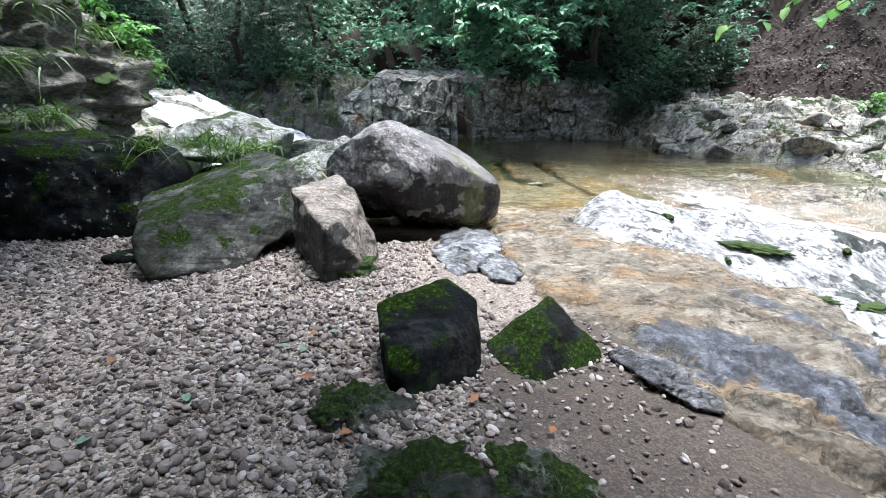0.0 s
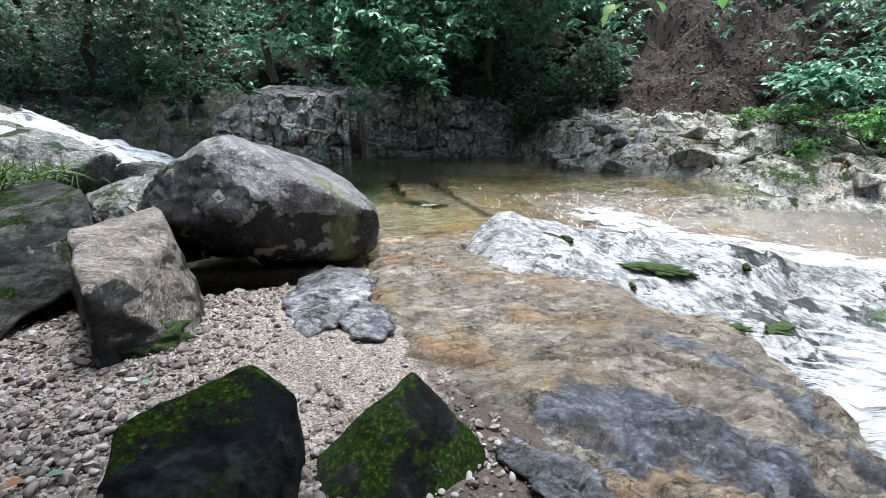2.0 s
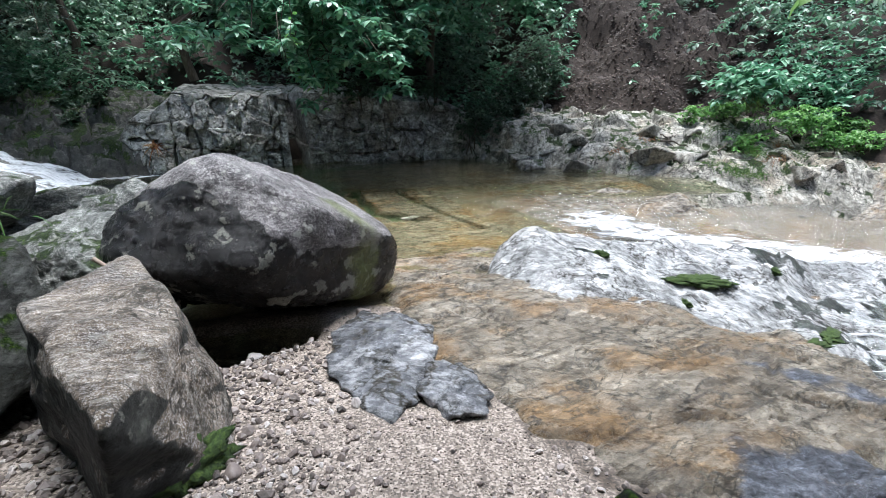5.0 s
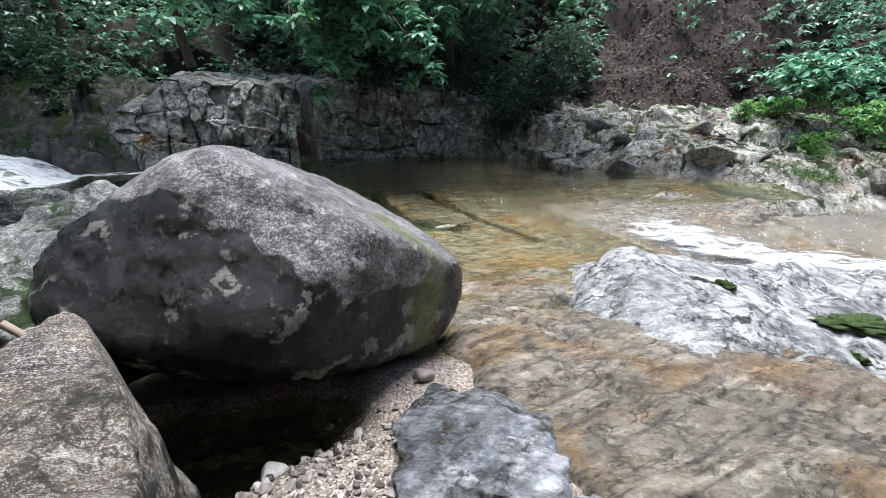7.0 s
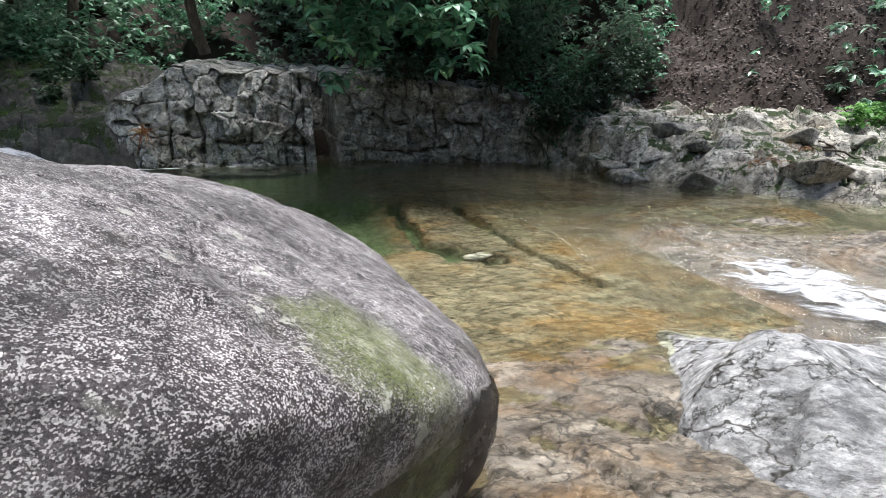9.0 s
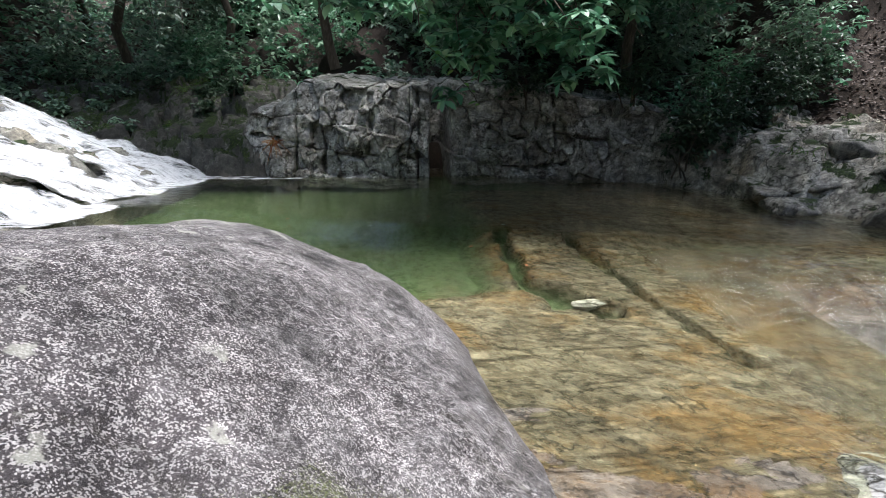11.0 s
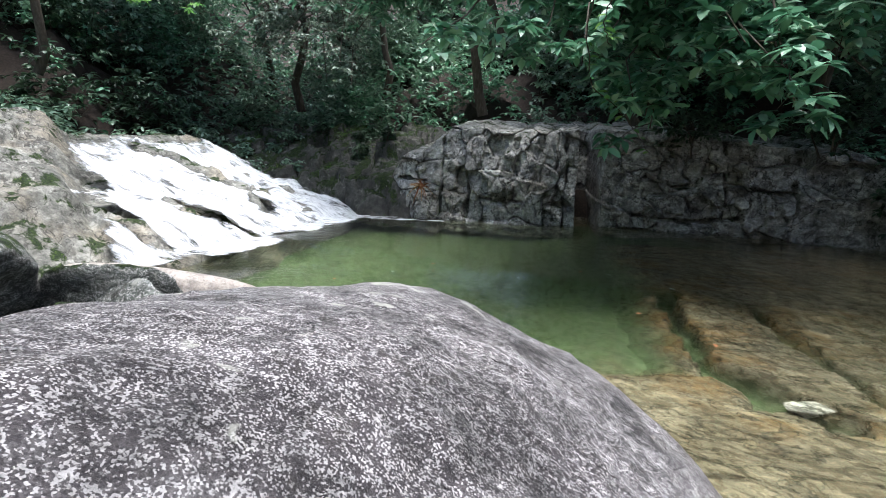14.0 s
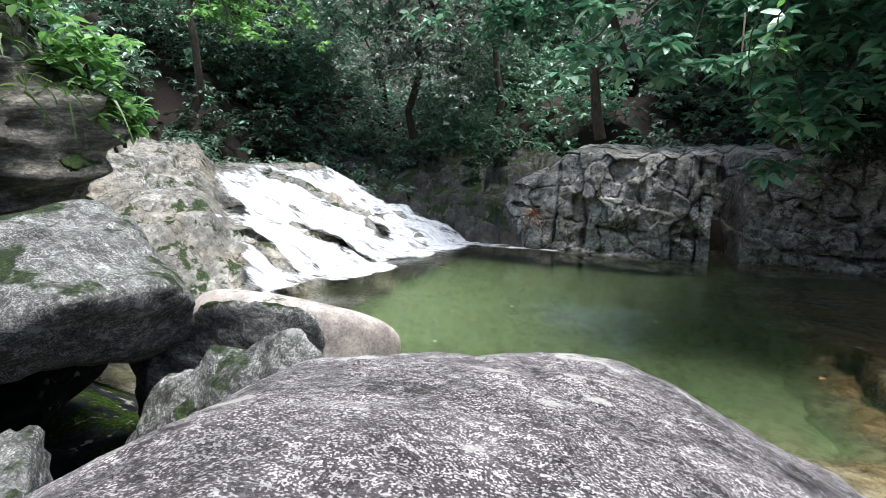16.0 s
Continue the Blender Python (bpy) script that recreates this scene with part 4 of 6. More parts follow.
boulder("low_boulder", [(-0.8, 1.85, 0.12), (-0.5, 1.62, 0.12), (-0.2, 1.6, 0.1), (-0.15, 1.85, 0.2), (-0.4, 2.0, 0.24), (-0.65, 1.98, 0.18), (-0.5, 1.7, 0.26), (-0.5, 1.8, -0.05), (-0.2, 1.7, -0.05)],
        LICHENED, "low mossy rock with grey lichen top among pebbles", 6, 22, 0.09, 6.0, 15, None, "boulder", 1.04)
boulder("low_boulder", [(-0.5, 1.2, 0.1), (-0.35, 1.55, 0.2), (0.05, 1.6, 0.22), (0.15, 1.2, 0.28), (-0.2, 1.1, 0.3), (-0.45, 1.1, -0.1), (0.2, 1.4, -0.1)],
        LICHENED, "low mossy rock with grey lichen half in sand", 6, 20, 0.1, 6.0, 17, None, "boulder", 1.04)
boulder("low_boulder", [(0.1, 1.4, 0.1), (0.2, 1.65, 0.16), (0.45, 1.6, 0.17), (0.62, 1.35, 0.1), (0.5, 1.1, 0.2), (0.2, 1.1, 0.24), (0.15, 1.2, -0.1), (0.6, 1.4, -0.1)],
        LICHENED, "low mossy rock beside damp sand", 6, 20, 0.1, 6.0, 19, None, "boulder", 1.04)
boulder("small_boulder", [(-1.7, 5.3, 0.5), (-1.3, 5.1, 0.62), (-1.35, 5.75, 0.78), (-1.72, 5.98, 0.82), (-2.05, 5.8, 0.68), (-1.5, 5.2, 0.0), (-1.3, 5.8, 0.0), (-1.9, 5.8, 0.0)],
        GREY, "rounded grey boulder wedged among larger ones", 6, 18, 0.05, 6.0, 21, (1, 0.6, 3.5))
boulder("small_boulder", [(-2.1, 6.35, 0.4), (-1.9, 6.5, 0.72), (-1.45, 6.52, 0.93), (-1.22, 6.5, 0.86), (-1.1, 6.2, 0.6), (-1.6, 6.12, 0.45), (-1.3, 6.8, 0.4), (-1.9, 6.7, 0.2), (-1.4, 6.2, -0.1), (-2.0, 6.35, -0.1)],
        GREY, "grey green boulder leaning on the granite one", 6, 18, 0.05, 6.0, 23, (1, 0.6, 3.5))
boulder("small_boulder", [(-2.85, 6.85, 0.45), (-2.16, 6.78, 0.82), (-1.78, 6.88, 0.88), (-1.62, 7.0, 0.74), (-2.5, 6.7, 0.3), (-2.2, 7.4, 0.4), (-2.8, 7.3, 0.3), (-1.8, 7.2, -0.2), (-2.7, 6.9, -0.2), (-1.9, 6.8, 0.1)],
        GREY, "dark green grey boulder by the pool", 6, 18, 0.05, 6.0, 25, (1, 0.6, 3.5))
boulder("pink_boulder", [(-2.3, 7.6, 0.66), (-3.3, 7.6, 0.6), (-1.9, 8.3, 0.3), (-2.2, 8.6, -0.1), (-3.8, 8.4, 0.3), (-3.6, 8.6, -0.3), (-1.9, 8.0, -0.3), (-2.6, 7.2, 0.3), (-3.9, 7.5, -0.2)],
        PINK, "smooth pinkish tan boulder at the pool's edge", 5, 7, 0.012, 2.5, 27)
boulder("upper_boulder", [(-1.95, 6.2, 1.02), (-2.0, 6.7, 0.95), (-2.6, 6.3, 1.2), (-2.9, 6.9, 1.26), (-3.5, 6.2, 1.15), (-3.6, 5.7, 0.8), (-2.6, 5.7, 0.75), (-2.2, 6.1, 0.7), (-2.4, 6.9, 0.5), (-3.3, 6.9, 0.5)],
        GREY, "large grey green boulder resting on others", 6, 12, 0.04, 5.0, 29, (0.5, 0.8, 4))
boulder("dark_boulder", [(-4.6, 4.2, 1.15), (-3.7, 4.2, 0.2), (-3.1, 4.6, 0.05), (-2.7, 5.1, 0.7), (-3.0, 5.4, 1.0), (-3.8, 5.3, 1.12), (-4.4, 5.5, 1.15), (-5.2, 4.6, 1.15), (-5.0, 4.1, 0.0), (-3.0, 5.8, 0.0), (-4.9, 6.0, 0.2)],
        DARKROCK, "big dark boulder with moss below the crag", 6, 16, 0.045, 5.0, 31)
boulder("mossy_crag", [(-4.5, 7.7, 1.5), (-4.7, 7.9, 2.2), (-5.2, 7.4, 2.7), (-5.2, 6.0, 2.9), (-6.5, 4.6, 3.2), (-8.0, 6.0, 3.6), (-7.5, 8.6, 2.6), (-6.0, 8.6, 0.2), (-4.9, 6.8, 0.5), (-4.9, 5.2, 0.3), (-6.2, 4.0, 0.2), (-8.5, 5.0, 0.0), (-5.2, 8.3, 0.9)],
        CRAG, "tall weathered crag overgrown with moss and ferns", 6, 18, 0.07, 7.0, 33, (0.3, -0.2, 3.6), "crag")
# Stones added to fill the gaps under the boulders and keep them dark.
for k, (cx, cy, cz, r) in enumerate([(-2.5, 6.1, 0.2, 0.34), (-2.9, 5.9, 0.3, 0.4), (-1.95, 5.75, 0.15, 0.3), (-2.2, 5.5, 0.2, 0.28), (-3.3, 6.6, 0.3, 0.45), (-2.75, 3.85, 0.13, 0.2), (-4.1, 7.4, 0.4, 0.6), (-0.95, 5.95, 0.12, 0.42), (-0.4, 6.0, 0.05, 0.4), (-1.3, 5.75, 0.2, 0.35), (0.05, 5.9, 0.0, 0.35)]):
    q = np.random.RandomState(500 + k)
    boulder("dark_stone", [(cx + q.uniform(-r, r), cy + q.uniform(-r, r), cz + q.uniform(-0.7 * r, 0.7 * r)) for _ in range(14)], DARKROCK, "near-black stone added to fill and darken a hollow under the boulders", 4, 9, 0.03, 3.0, 40 + k, None, "stone", 1.1)
for cx, cy, cz, r, what in ((-0.52, 4.72, 0.06, 0.055, "round pale stone in the boulder's shade"), (-0.6, 3.62, 0.06, 0.045, "grey stone at the wedge's foot"), (0.28, 5.22, 0.02, 0.06, "small stone by the water's edge"), (-0.3, 3.0, 0.12, 0.05, "brown stone on the gravel"), (-0.35, 4.45, 0.05, 0.04, "grey stone on the sand")):
    q = np.random.RandomState(int(cx * 100) % 97)
    cz = float(gravel_height(np.array(cx), np.array(cy))) + 0.25 * r
    boulder("stone", [(cx + q.uniform(-r, r), cy + q.uniform(-r, r), cz + q.uniform(-0.7 * r, 0.7 * r)) for _ in range(14)], PEBBLE, what, 3, 8, 0.02, 3.0, 50, None, "stone", 1.2)
boulder("grey_rock", [(-0.14, 4.3, 0.05), (0.0, 4.75, 0.08), (0.2, 4.9, 0.12), (0.46, 4.72, 0.15), (0.6, 4.5, 0.13), (0.56, 4.3, 0.08), (0.42, 4.2, 0.0), (0.3, 3.9, 0.02), (0.1, 3.7, 0.03), (0.2, 4.45, 0.15), (0.1, 4.3, -0.2), (0.5, 4.4, -0.2)],
        BLUEROCK, "blue-grey wet ribbed rock bedded in sand", 6, 60, 0.04, 7.0, 35, (3, 8, 4), "rock", 1.0)
boulder("grey_rock", [(0.3, 3.95, 0.06), (0.42, 4.12, 0.11), (0.6, 4.05, 0.1), (0.7, 3.85, 0.03), (0.62, 3.68, 0.01), (0.42, 3.68, 0.04), (0.34, 3.8, -0.15), (0.6, 3.9, -0.15)],
        BLUEROCK, "small blue-grey wet block beside the ribbed rock", 5, 30, 0.07, 6.0, 39, (5, 3, 4), "rock", 1.03)
boulder("grey_rock", [(1.0, 2.5, 0.03), (1.12, 2.52, 0.07), (1.3, 2.36, 0.09), (1.42, 2.12, 0.06), (1.45, 1.98, 0.02), (1.3, 2.0, 0.03), (1.12, 2.26, 0.05), (1.2, 2.4, -0.15), (1.4, 2.1, -0.15)],
        BLUEROCK, "dark blue-grey wet rock at the sand's edge", 5, 30, 0.09, 8.0, 36, (4, 6, 3), "rock", 1.05)
boulder("pale_stone", [(1.52, 8.36, -0.2), (1.72, 8.42, -0.19), (1.8, 8.32, -0.2), (1.66, 8.24, -0.18), (1.5, 8.28, -0.2), (1.6, 8.3, -0.36), (1.7, 8.36, -0.36)],
        WHITEROCK, "flat pale stone lying under the pool's water", 4, 14, 0.03, 4.0, 38, None, "stone", 1.1)
for k, (cx, cy, cz, r) in enumerate([(5.5, 11.7, 0.2, 0.4), (6.0, 11.5, 0.3, 0.45), (6.5, 11.3, 0.4, 0.45), (5.9, 12.5, 0.4, 0.5), (5.9, 12.2, 0.6, 0.5), (5.3, 11.0, -0.02, 0.4), (6.0, 10.3, 0.05, 0.35), (6.7, 11.9, 0.7, 0.5), (5.4, 12.3, 0.1, 0.35)]):
    q = np.random.RandomState(520 + k)
    boulder("bank_rock", [(cx + q.uniform(-r, r), cy + q.uniform(-r, r), cz + q.uniform(-0.6 * r, 0.6 * r)) for _ in range(14)], LEDGE, "grey and mossy rock at the pool's far corner", 5, 30, 0.05, 5.0, 60 + k, None, "rock", 1.15)
for k in range(13):
    q = np.random.RandomState(560 + k)
    cx = q.uniform(6.3, 11.8)
    cy = (11.1 - (cx - 4.3) * 0.85 if cx < 7.6 else 8.3 - 0.2 * (cx - 7.6)) + q.uniform(0.2, 2.2)
    cz, r = float(bank_height(np.array(cx), np.array(cy))), q.uniform(0.16, 0.42)
    boulder("bank_rock", [(cx + q.uniform(-r, r), cy + q.uniform(-r, r), cz + q.uniform(-0.55 * r, 0.55 * r)) for _ in range(14)], BANKROCK, "pale angular rock on the sunny bank", 5, 34, 0.035, 4.0, 70 + k, None, "rock", 1.15)["group"] = "bank rocks"


for k in range(14):
    q = np.random.RandomState(600 + k)
    cx, cy = q.uniform(-7.0, -2.6), q.uniform(14.1, 16.2)
    cz, r = float(np.maximum(ground_height(np.array(cx), np.array(cy)), cascade_height(np.array(cx), np.array(cy)))), q.uniform(0.25, 0.6)
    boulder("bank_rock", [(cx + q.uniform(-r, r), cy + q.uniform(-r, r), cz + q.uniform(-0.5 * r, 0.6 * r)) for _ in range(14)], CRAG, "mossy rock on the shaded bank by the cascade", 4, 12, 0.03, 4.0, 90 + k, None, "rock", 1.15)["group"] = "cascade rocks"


# ---- far rock wall ----
def wall_top(x):
    return 0.5 + 0.75 * step(-3.4, -2.6, x) + 0.45 * step(-2.6, -1.9, x) - 0.25 * step(1.6, 3.2, x) - 0.75 * step(3.6, 6.5, x)


def rock_wall(name, x0, x1, label):
    nu, nv = int((x1 - x0) / 0.016), 190
    gx, gv = np.meshgrid(np.linspace(x0, x1, nu), np.linspace(0, 1, nv), indexing="ij")
    top = wall_top(gx) + 0.14 * fbm2(gx * 1.3, gx * 0 + 3.3, 4, 91)
    face = np.clip(gv / 0.78, 0, 1)
    over = np.clip((gv - 0.78) / 0.22, 0, 1)
    z = -0.9 + (top + 0.9) * face + 0.25 * over
    y = far_line(gx) + 0.2 * np.maximum(z, 0) ** 1.5 + 2.6 * over ** 1.3
    w1, w2 = fbm2(gx * 1.6, z * 1.6, 3, 92), fbm2(gx * 1.6, z * 1.6, 3, 93)
    big, gap = facets(gx / 0.62 + 0.1 * w1, z / 0.55 + 0.1 * w2, 94, 0.55)
    mid, gap2 = facets(gx / 0.22 + 0.16 * w2, z / 0.3 + 0.16 * w1, 95, 0.6)
    chip, gap3 = facets(gx / 0.1 + 0.4 * w2, z / 0.13 + 0.4 * w1, 97, 0.6)
    relief = 0.11 * big + 0.035 * mid + 0.01 * chip - 0.12 * step(0.035, 0.0, gap) - 0.05 * step(0.05, 0.0, gap2) * step(-0.1, 0.3, w1) + 0.03 * w1 + 0.02 * fbm2(gx * 6, z * 6, 4, 98)
    for line, wide, deep in (([(-2.06, 1.6), (-2.02, 0.7), (-2.08, -0.2)], 0.03, 0.22), ([(-1.62, 1.0), (-1.5, 0.5), (-1.55, 0.0)], 0.025, 0.16), ([(-1.3, 0.42), (-0.6, 0.4), (0.4, 0.36)], 0.03, 0.2),
                             ([(0.18, 1.9), (0.22, 0.8), (0.2, -0.1)], 0.022, 0.18), ([(-0.7, 1.5), (-0.66, 0.9), (-0.7, 0.42)], 0.02, 0.12), ([(2.72, 1.5), (2.76, 0.7), (2.74, 0.1)], 0.03, 0.22), ([(1.3, 0.95), (2.0, 0.75), (2.8, 0.85), (3.6, 0.7)], 0.025, 0.16),
                             ([(1.4, 0.25), (2.2, 0.2), (3.0, 0.3)], 0.03, 0.2), ([(3.6, 1.3), (3.7, 0.6), (3.6, 0.0)], 0.025, 0.18), ([(-2.9, 0.75), (-2.4, 0.7), (-2.05, 0.6)], 0.022, 0.14)):
        relief = relief + groove(gx, z, line, wide, deep)
    cleft = step(0.4, 0.43, gx + 0.03 * w1) * step(0.86, 0.62, gx)
    y = y - relief * (1 - 0.6 * over) + 1.1 * cleft * (1 - over) + 0.28 * step(0.4, 0.44, gx + 0.03 * w1) * (1 - over)
    y = y + 1.1 * step(-2.5, -4.2, gx)
    z = z + 0.06 * big * over + 0.05 * fbm2(gx * 2, y * 2, 3, 96) * over
    verts = np.stack([gx, y, z], -1).reshape(-1, 3)
    i = np.arange(nu * nv).reshape(nu, nv)
    faces = np.stack([i[:-1, :-1], i[1:, :-1], i[1:, 1:], i[:-1, 1:]], -1).reshape(-1, 4)
    return tagged(new(name, fast_mesh(name, verts, faces, CLIFF)), label, "rock wall", kind="structure")


rock_wall("rock_wall", -4.6, 7.2, "weathered grey rock wall split into jointed blocks above the pool")


# ---- foliage ----
def tube(points, r0, r1, sides=6):
    """Verts and quads of a tapered limb along points."""
    pts = np.array(points, float)
    n = len(pts)
    verts, faces = [], []
    for k in range(n):
        d = pts[min(k + 1, n - 1)] - pts[max(k - 1, 0)]
        d /= np.linalg.norm(d) + 1e-9
        a = np.cross(d, (0.31, 0.9, 0.2))
        a /= np.linalg.norm(a) + 1e-9
        b = np.cross(d, a)
        r = r0 + (r1 - r0) * k / (n - 1)
        for s in range(sides):
            q = 2 * math.pi * s / sides
            verts.append(pts[k] + r * (math.cos(q) * a + math.sin(q) * b))
    for k in range(n - 1):
        for s in range(sides):
            faces.append((k * sides + s, k * sides + (s + 1) % sides, (k + 1) * sides + (s + 1) % sides, (k + 1) * sides + s))
    return np.array(verts), np.array(faces)


def limb(a, b, sag, bends, rs):
    """A wandering line from a to b."""
    a, b = np.array(a, float), np.array(b, float)
    t = np.linspace(0, 1, bends)[:, None]
    p = a + (b - a) * t
    p[:, 2] += (sag * 4 * t * (1 - t))[:, 0]
    w = rs.normal(0, 0.035 * np.linalg.norm(b - a), (bends, 3)) * (t * (1 - t) * 4) ** 0.5
    return p + w


def leaves(origins, ways, ups, length, width, rs, droop=0.25):
    """Folded, pointed leaves: six verts and four quads-as-two-pairs each."""
    n = len(origins)
    ways = ways / (np.linalg.norm(ways, axis=1, keepdims=True) + 1e-9)
    across = np.cross(ways, ups)
    across /= np.linalg.norm(across, axis=1, keepdims=True) + 1e-9
    up = np.cross(across, ways)
    ln = length * rs.uniform(0.7, 1.25, (n, 1))
    wd = width * rs.uniform(0.8, 1.2, (n, 1))
    o = origins
    base = o
    m1 = o + ways * ln * 0.35 - up * ln * droop * 0.1
    m2 = o + ways * ln * 0.72 - up * ln * droop * 0.4
    tip = o + ways * ln - up * ln * droop * 0.9
    l1, r1 = m1 + across * wd * 0.5 + up * wd * 0.16, m1 - across * wd * 0.5 + up * wd * 0.16
    l2, r2 = m2 + across * wd * 0.42 + up * wd * 0.12, m2 - across * wd * 0.42 + up * wd * 0.12
    v = np.stack([base, m1, m2, tip, l1, l2, r1, r2], 1).reshape(-1, 3)
    tri = np.array([[0, 1, 4], [1, 2, 5], [1, 5, 4], [2, 3, 5], [0, 6, 1], [6, 7, 2], [6, 2, 1], [7, 3, 2]])
    f = (np.arange(n)[:, None, None] * 8 + tri[None]).reshape(-1, 3)
    return v, f


def whorls(tips, per, length, width, rs, spread=1.0):
    """Rosettes of leaves about twig tips."""
    n = len(tips) * per
    o = np.repeat(tips, per, 0) + rs.normal(0, 0.012, (n, 3))
    q = np.tile(np.arange(per) * 2 * math.pi / per, len(tips)) + rs.uniform(-0.4, 0.4, n)
    tilt = rs.normal(-0.15, 0.35, n)
    w = np.stack([np.cos(q), np.sin(q), tilt * spread], 1)
    u = np.tile((0.0, 0.0, 1.0), (n, 1)) + rs.normal(0, 0.28, (n, 3))
    return leaves(o, w, u, length, width, rs)


def tree(name, root, height, boughs, mat, label, seed, leaf=(0.13, 0.06), twigs=16, per=7, trunk_r=0.12, spread=0.45):
    """Trunk, boughs to given ends, twigs off them, and rosettes of leaves."""
    rs = np.random.RandomState(seed)
    ob = tagged(new(name), label, "tree")
    root = np.array(root, float)
    line = limb(root, root + (rs.uniform(-0.6, 0.6), rs.uniform(-0.6, 0.6), height), 0, 9, rs)
    v, f = tube(line, trunk_r, trunk_r * 0.35, 8)
    part("trunk", fast_mesh("trunk", v, f, BARK), BARK, ob)
    tips, wood_v, wood_f, count = [], [], [], 0
    for end, at in boughs:
        start = line[int(at * 8)]
        b = limb(start, end, 0.12 * np.linalg.norm(np.array(end) - start), 9, rs)
        v, f = tube(b, 0.035, 0.007, 5)
        part("bough", fast_mesh("bough", v, f, BARK), BARK, ob)
        for k in range(twigs):
            u = 0.3 + 0.7 * ((k + rs.uniform()) / twigs) ** 0.8
            p = b[int(u * 8)] * (1 - (u * 8) % 1) + b[min(int(u * 8) + 1, 8)] * ((u * 8) % 1)
            e = p + rs.normal(0, spread, 3) * (1, 1, 0.6) + (0, 0, -0.08)
            tw = limb(p, e, 0.03, 4, rs)
            v, f = tube(tw, 0.006, 0.002, 3)
            wood_v.append(v)
            wood_f.append(f + count)
            count += len(v)
            tips += [tw[-1], tw[2] + rs.normal(0, 0.05, 3), tw[-1] + rs.normal(0, 0.12, 3), tw[1] + rs.normal(0, 0.12, 3)]
    tagged(part("twig_wood", fast_mesh("twig_wood", np.concatenate(wood_v), np.concatenate(wood_f), BARK), BARK, ob), kind="stuff")
    v, f = whorls(np.array(tips), per, leaf[0], leaf[1], rs)
    part("crown", fast_mesh("crown", v, f, mat), mat, ob)
    return ob



# overhanging trees on the far bank
def wavy_ends(rs, n, x0, x1, y0, y1, z0, z1):
    return [((rs.uniform(x0, x1), rs.uniform(y0, y1), rs.uniform(z0, z1)), rs.uniform(0.45, 1.0)) for _ in range(n)]


ends = np.random.RandomState(40)
tree("overhanging_tree", (1.6, 15.2, 1.6), 4.6, [((0.88, 10.65, 1.72), 0.5), ((0.75, 10.6, 1.85), 0.5), ((0.95, 10.7, 1.6), 0.5), ((2.1, 10.15, 1.72), 0.5), ((1.9, 10.0, 1.98), 0.5), ((1.6, 10.3, 2.35), 0.6), ((0.2, 10.5, 2.2), 0.6), ((2.0, 10.1, 1.82), 0.5), ((1.85, 10.2, 2.15), 0.5), ((0.4, 10.4, 2.4), 0.6), ((-0.2, 10.7, 2.6), 0.6), ((2.8, 10.6, 2.75), 0.6), ((1.3, 10.3, 2.75), 0.7)] + wavy_ends(ends, 9, -1.6, 3.9, 9.8, 11.2, 2.1, 3.2) + wavy_ends(ends, 8, -1.4, 3.8, 9.8, 11.8, 2.7, 4.4),
     LEAF, "leafy tree leaning low over the pool", 1, (0.19, 0.085), 13, 8, 0.12, 0.26)
tree("overhanging_tree", (-1.6, 15.8, 2.0), 4.8, wavy_ends(ends, 8, -4.2, -0.4, 12.2, 14.2, 3.2, 4.8),
     LEAF, "leafy tree over the rock wall", 2, (0.17, 0.075), 13, 8, 0.12, 0.3)
tree("overhanging_tree", (4.6, 15.4, 2.0), 4.5, wavy_ends(ends, 11, 3.0, 6.4, 11.4, 14.4, 2.8, 5.4),
     LEAF, "leafy tree with branches over the bank", 3, (0.17, 0.075), 13, 8, 0.12, 0.3)
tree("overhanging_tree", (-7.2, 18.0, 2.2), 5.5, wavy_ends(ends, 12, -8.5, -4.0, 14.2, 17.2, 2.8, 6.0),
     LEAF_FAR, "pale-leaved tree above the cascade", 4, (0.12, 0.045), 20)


tree("overhanging_tree", (-4.4, 17.4, 2.6), 5.0, wavy_ends(ends, 12, -6.4, -3.6, 13.4, 15.0, 2.3, 4.6),
     LEAF_PALE, "fine-twigged tree with small pale leaves by the cascade", 5, (0.095, 0.04), 22, 6, 0.1, 0.35)
tree("overhanging_tree", (-10.4, 13.2, 2.6), 4.6, [((-6.9, 11.8, 3.5), 0.6), ((-7.3, 12.3, 4.1), 0.7), ((-6.4, 12.2, 3.9), 0.8), ((-7.8, 11.6, 3.9), 0.7), ((-8.6, 12.4, 4.4), 0.9)],
     LEAF_BRIGHT, "light green tree reaching over the cascade", 6, (0.14, 0.06), 14, 7, 0.1, 0.32)


def bush(name, centre, radii, count, mat, label, seed, leaf=(0.12, 0.06), per=6, category="bush", stems=6):
    """Stems from the ground and leaf rosettes with gaps between."""
    rs = np.random.RandomState(seed)
    ob = tagged(new(name), label, category)
    c, r = np.zeros(3), np.array(radii, float)
    d = rs.normal(0, 1, (count, 3))
    d /= np.linalg.norm(d, axis=1, keepdims=True)
    tips = c + d * r * rs.uniform(0.35, 1.0, (count, 1)) * (1 + 0.45 * fbm(d * 2.4 + seed, 3, seed))[:, None]
    v, f = whorls(tips, per, leaf[0], leaf[1], rs)
    part("crown", fast_mesh("crown", v, f, mat), mat, ob)
    foot = c - (0, 0, r[2] * 1.35)
    for k in range(stems):
        a, b = tube(limb(foot + rs.normal(0, 0.08, 3), tips[k * (count // stems)], 0.05, 5, rs), 0.016, 0.005, 4)
        part("stem", fast_mesh("stem", a, b, BARK), BARK, ob)
    ob.location = centre
    return ob


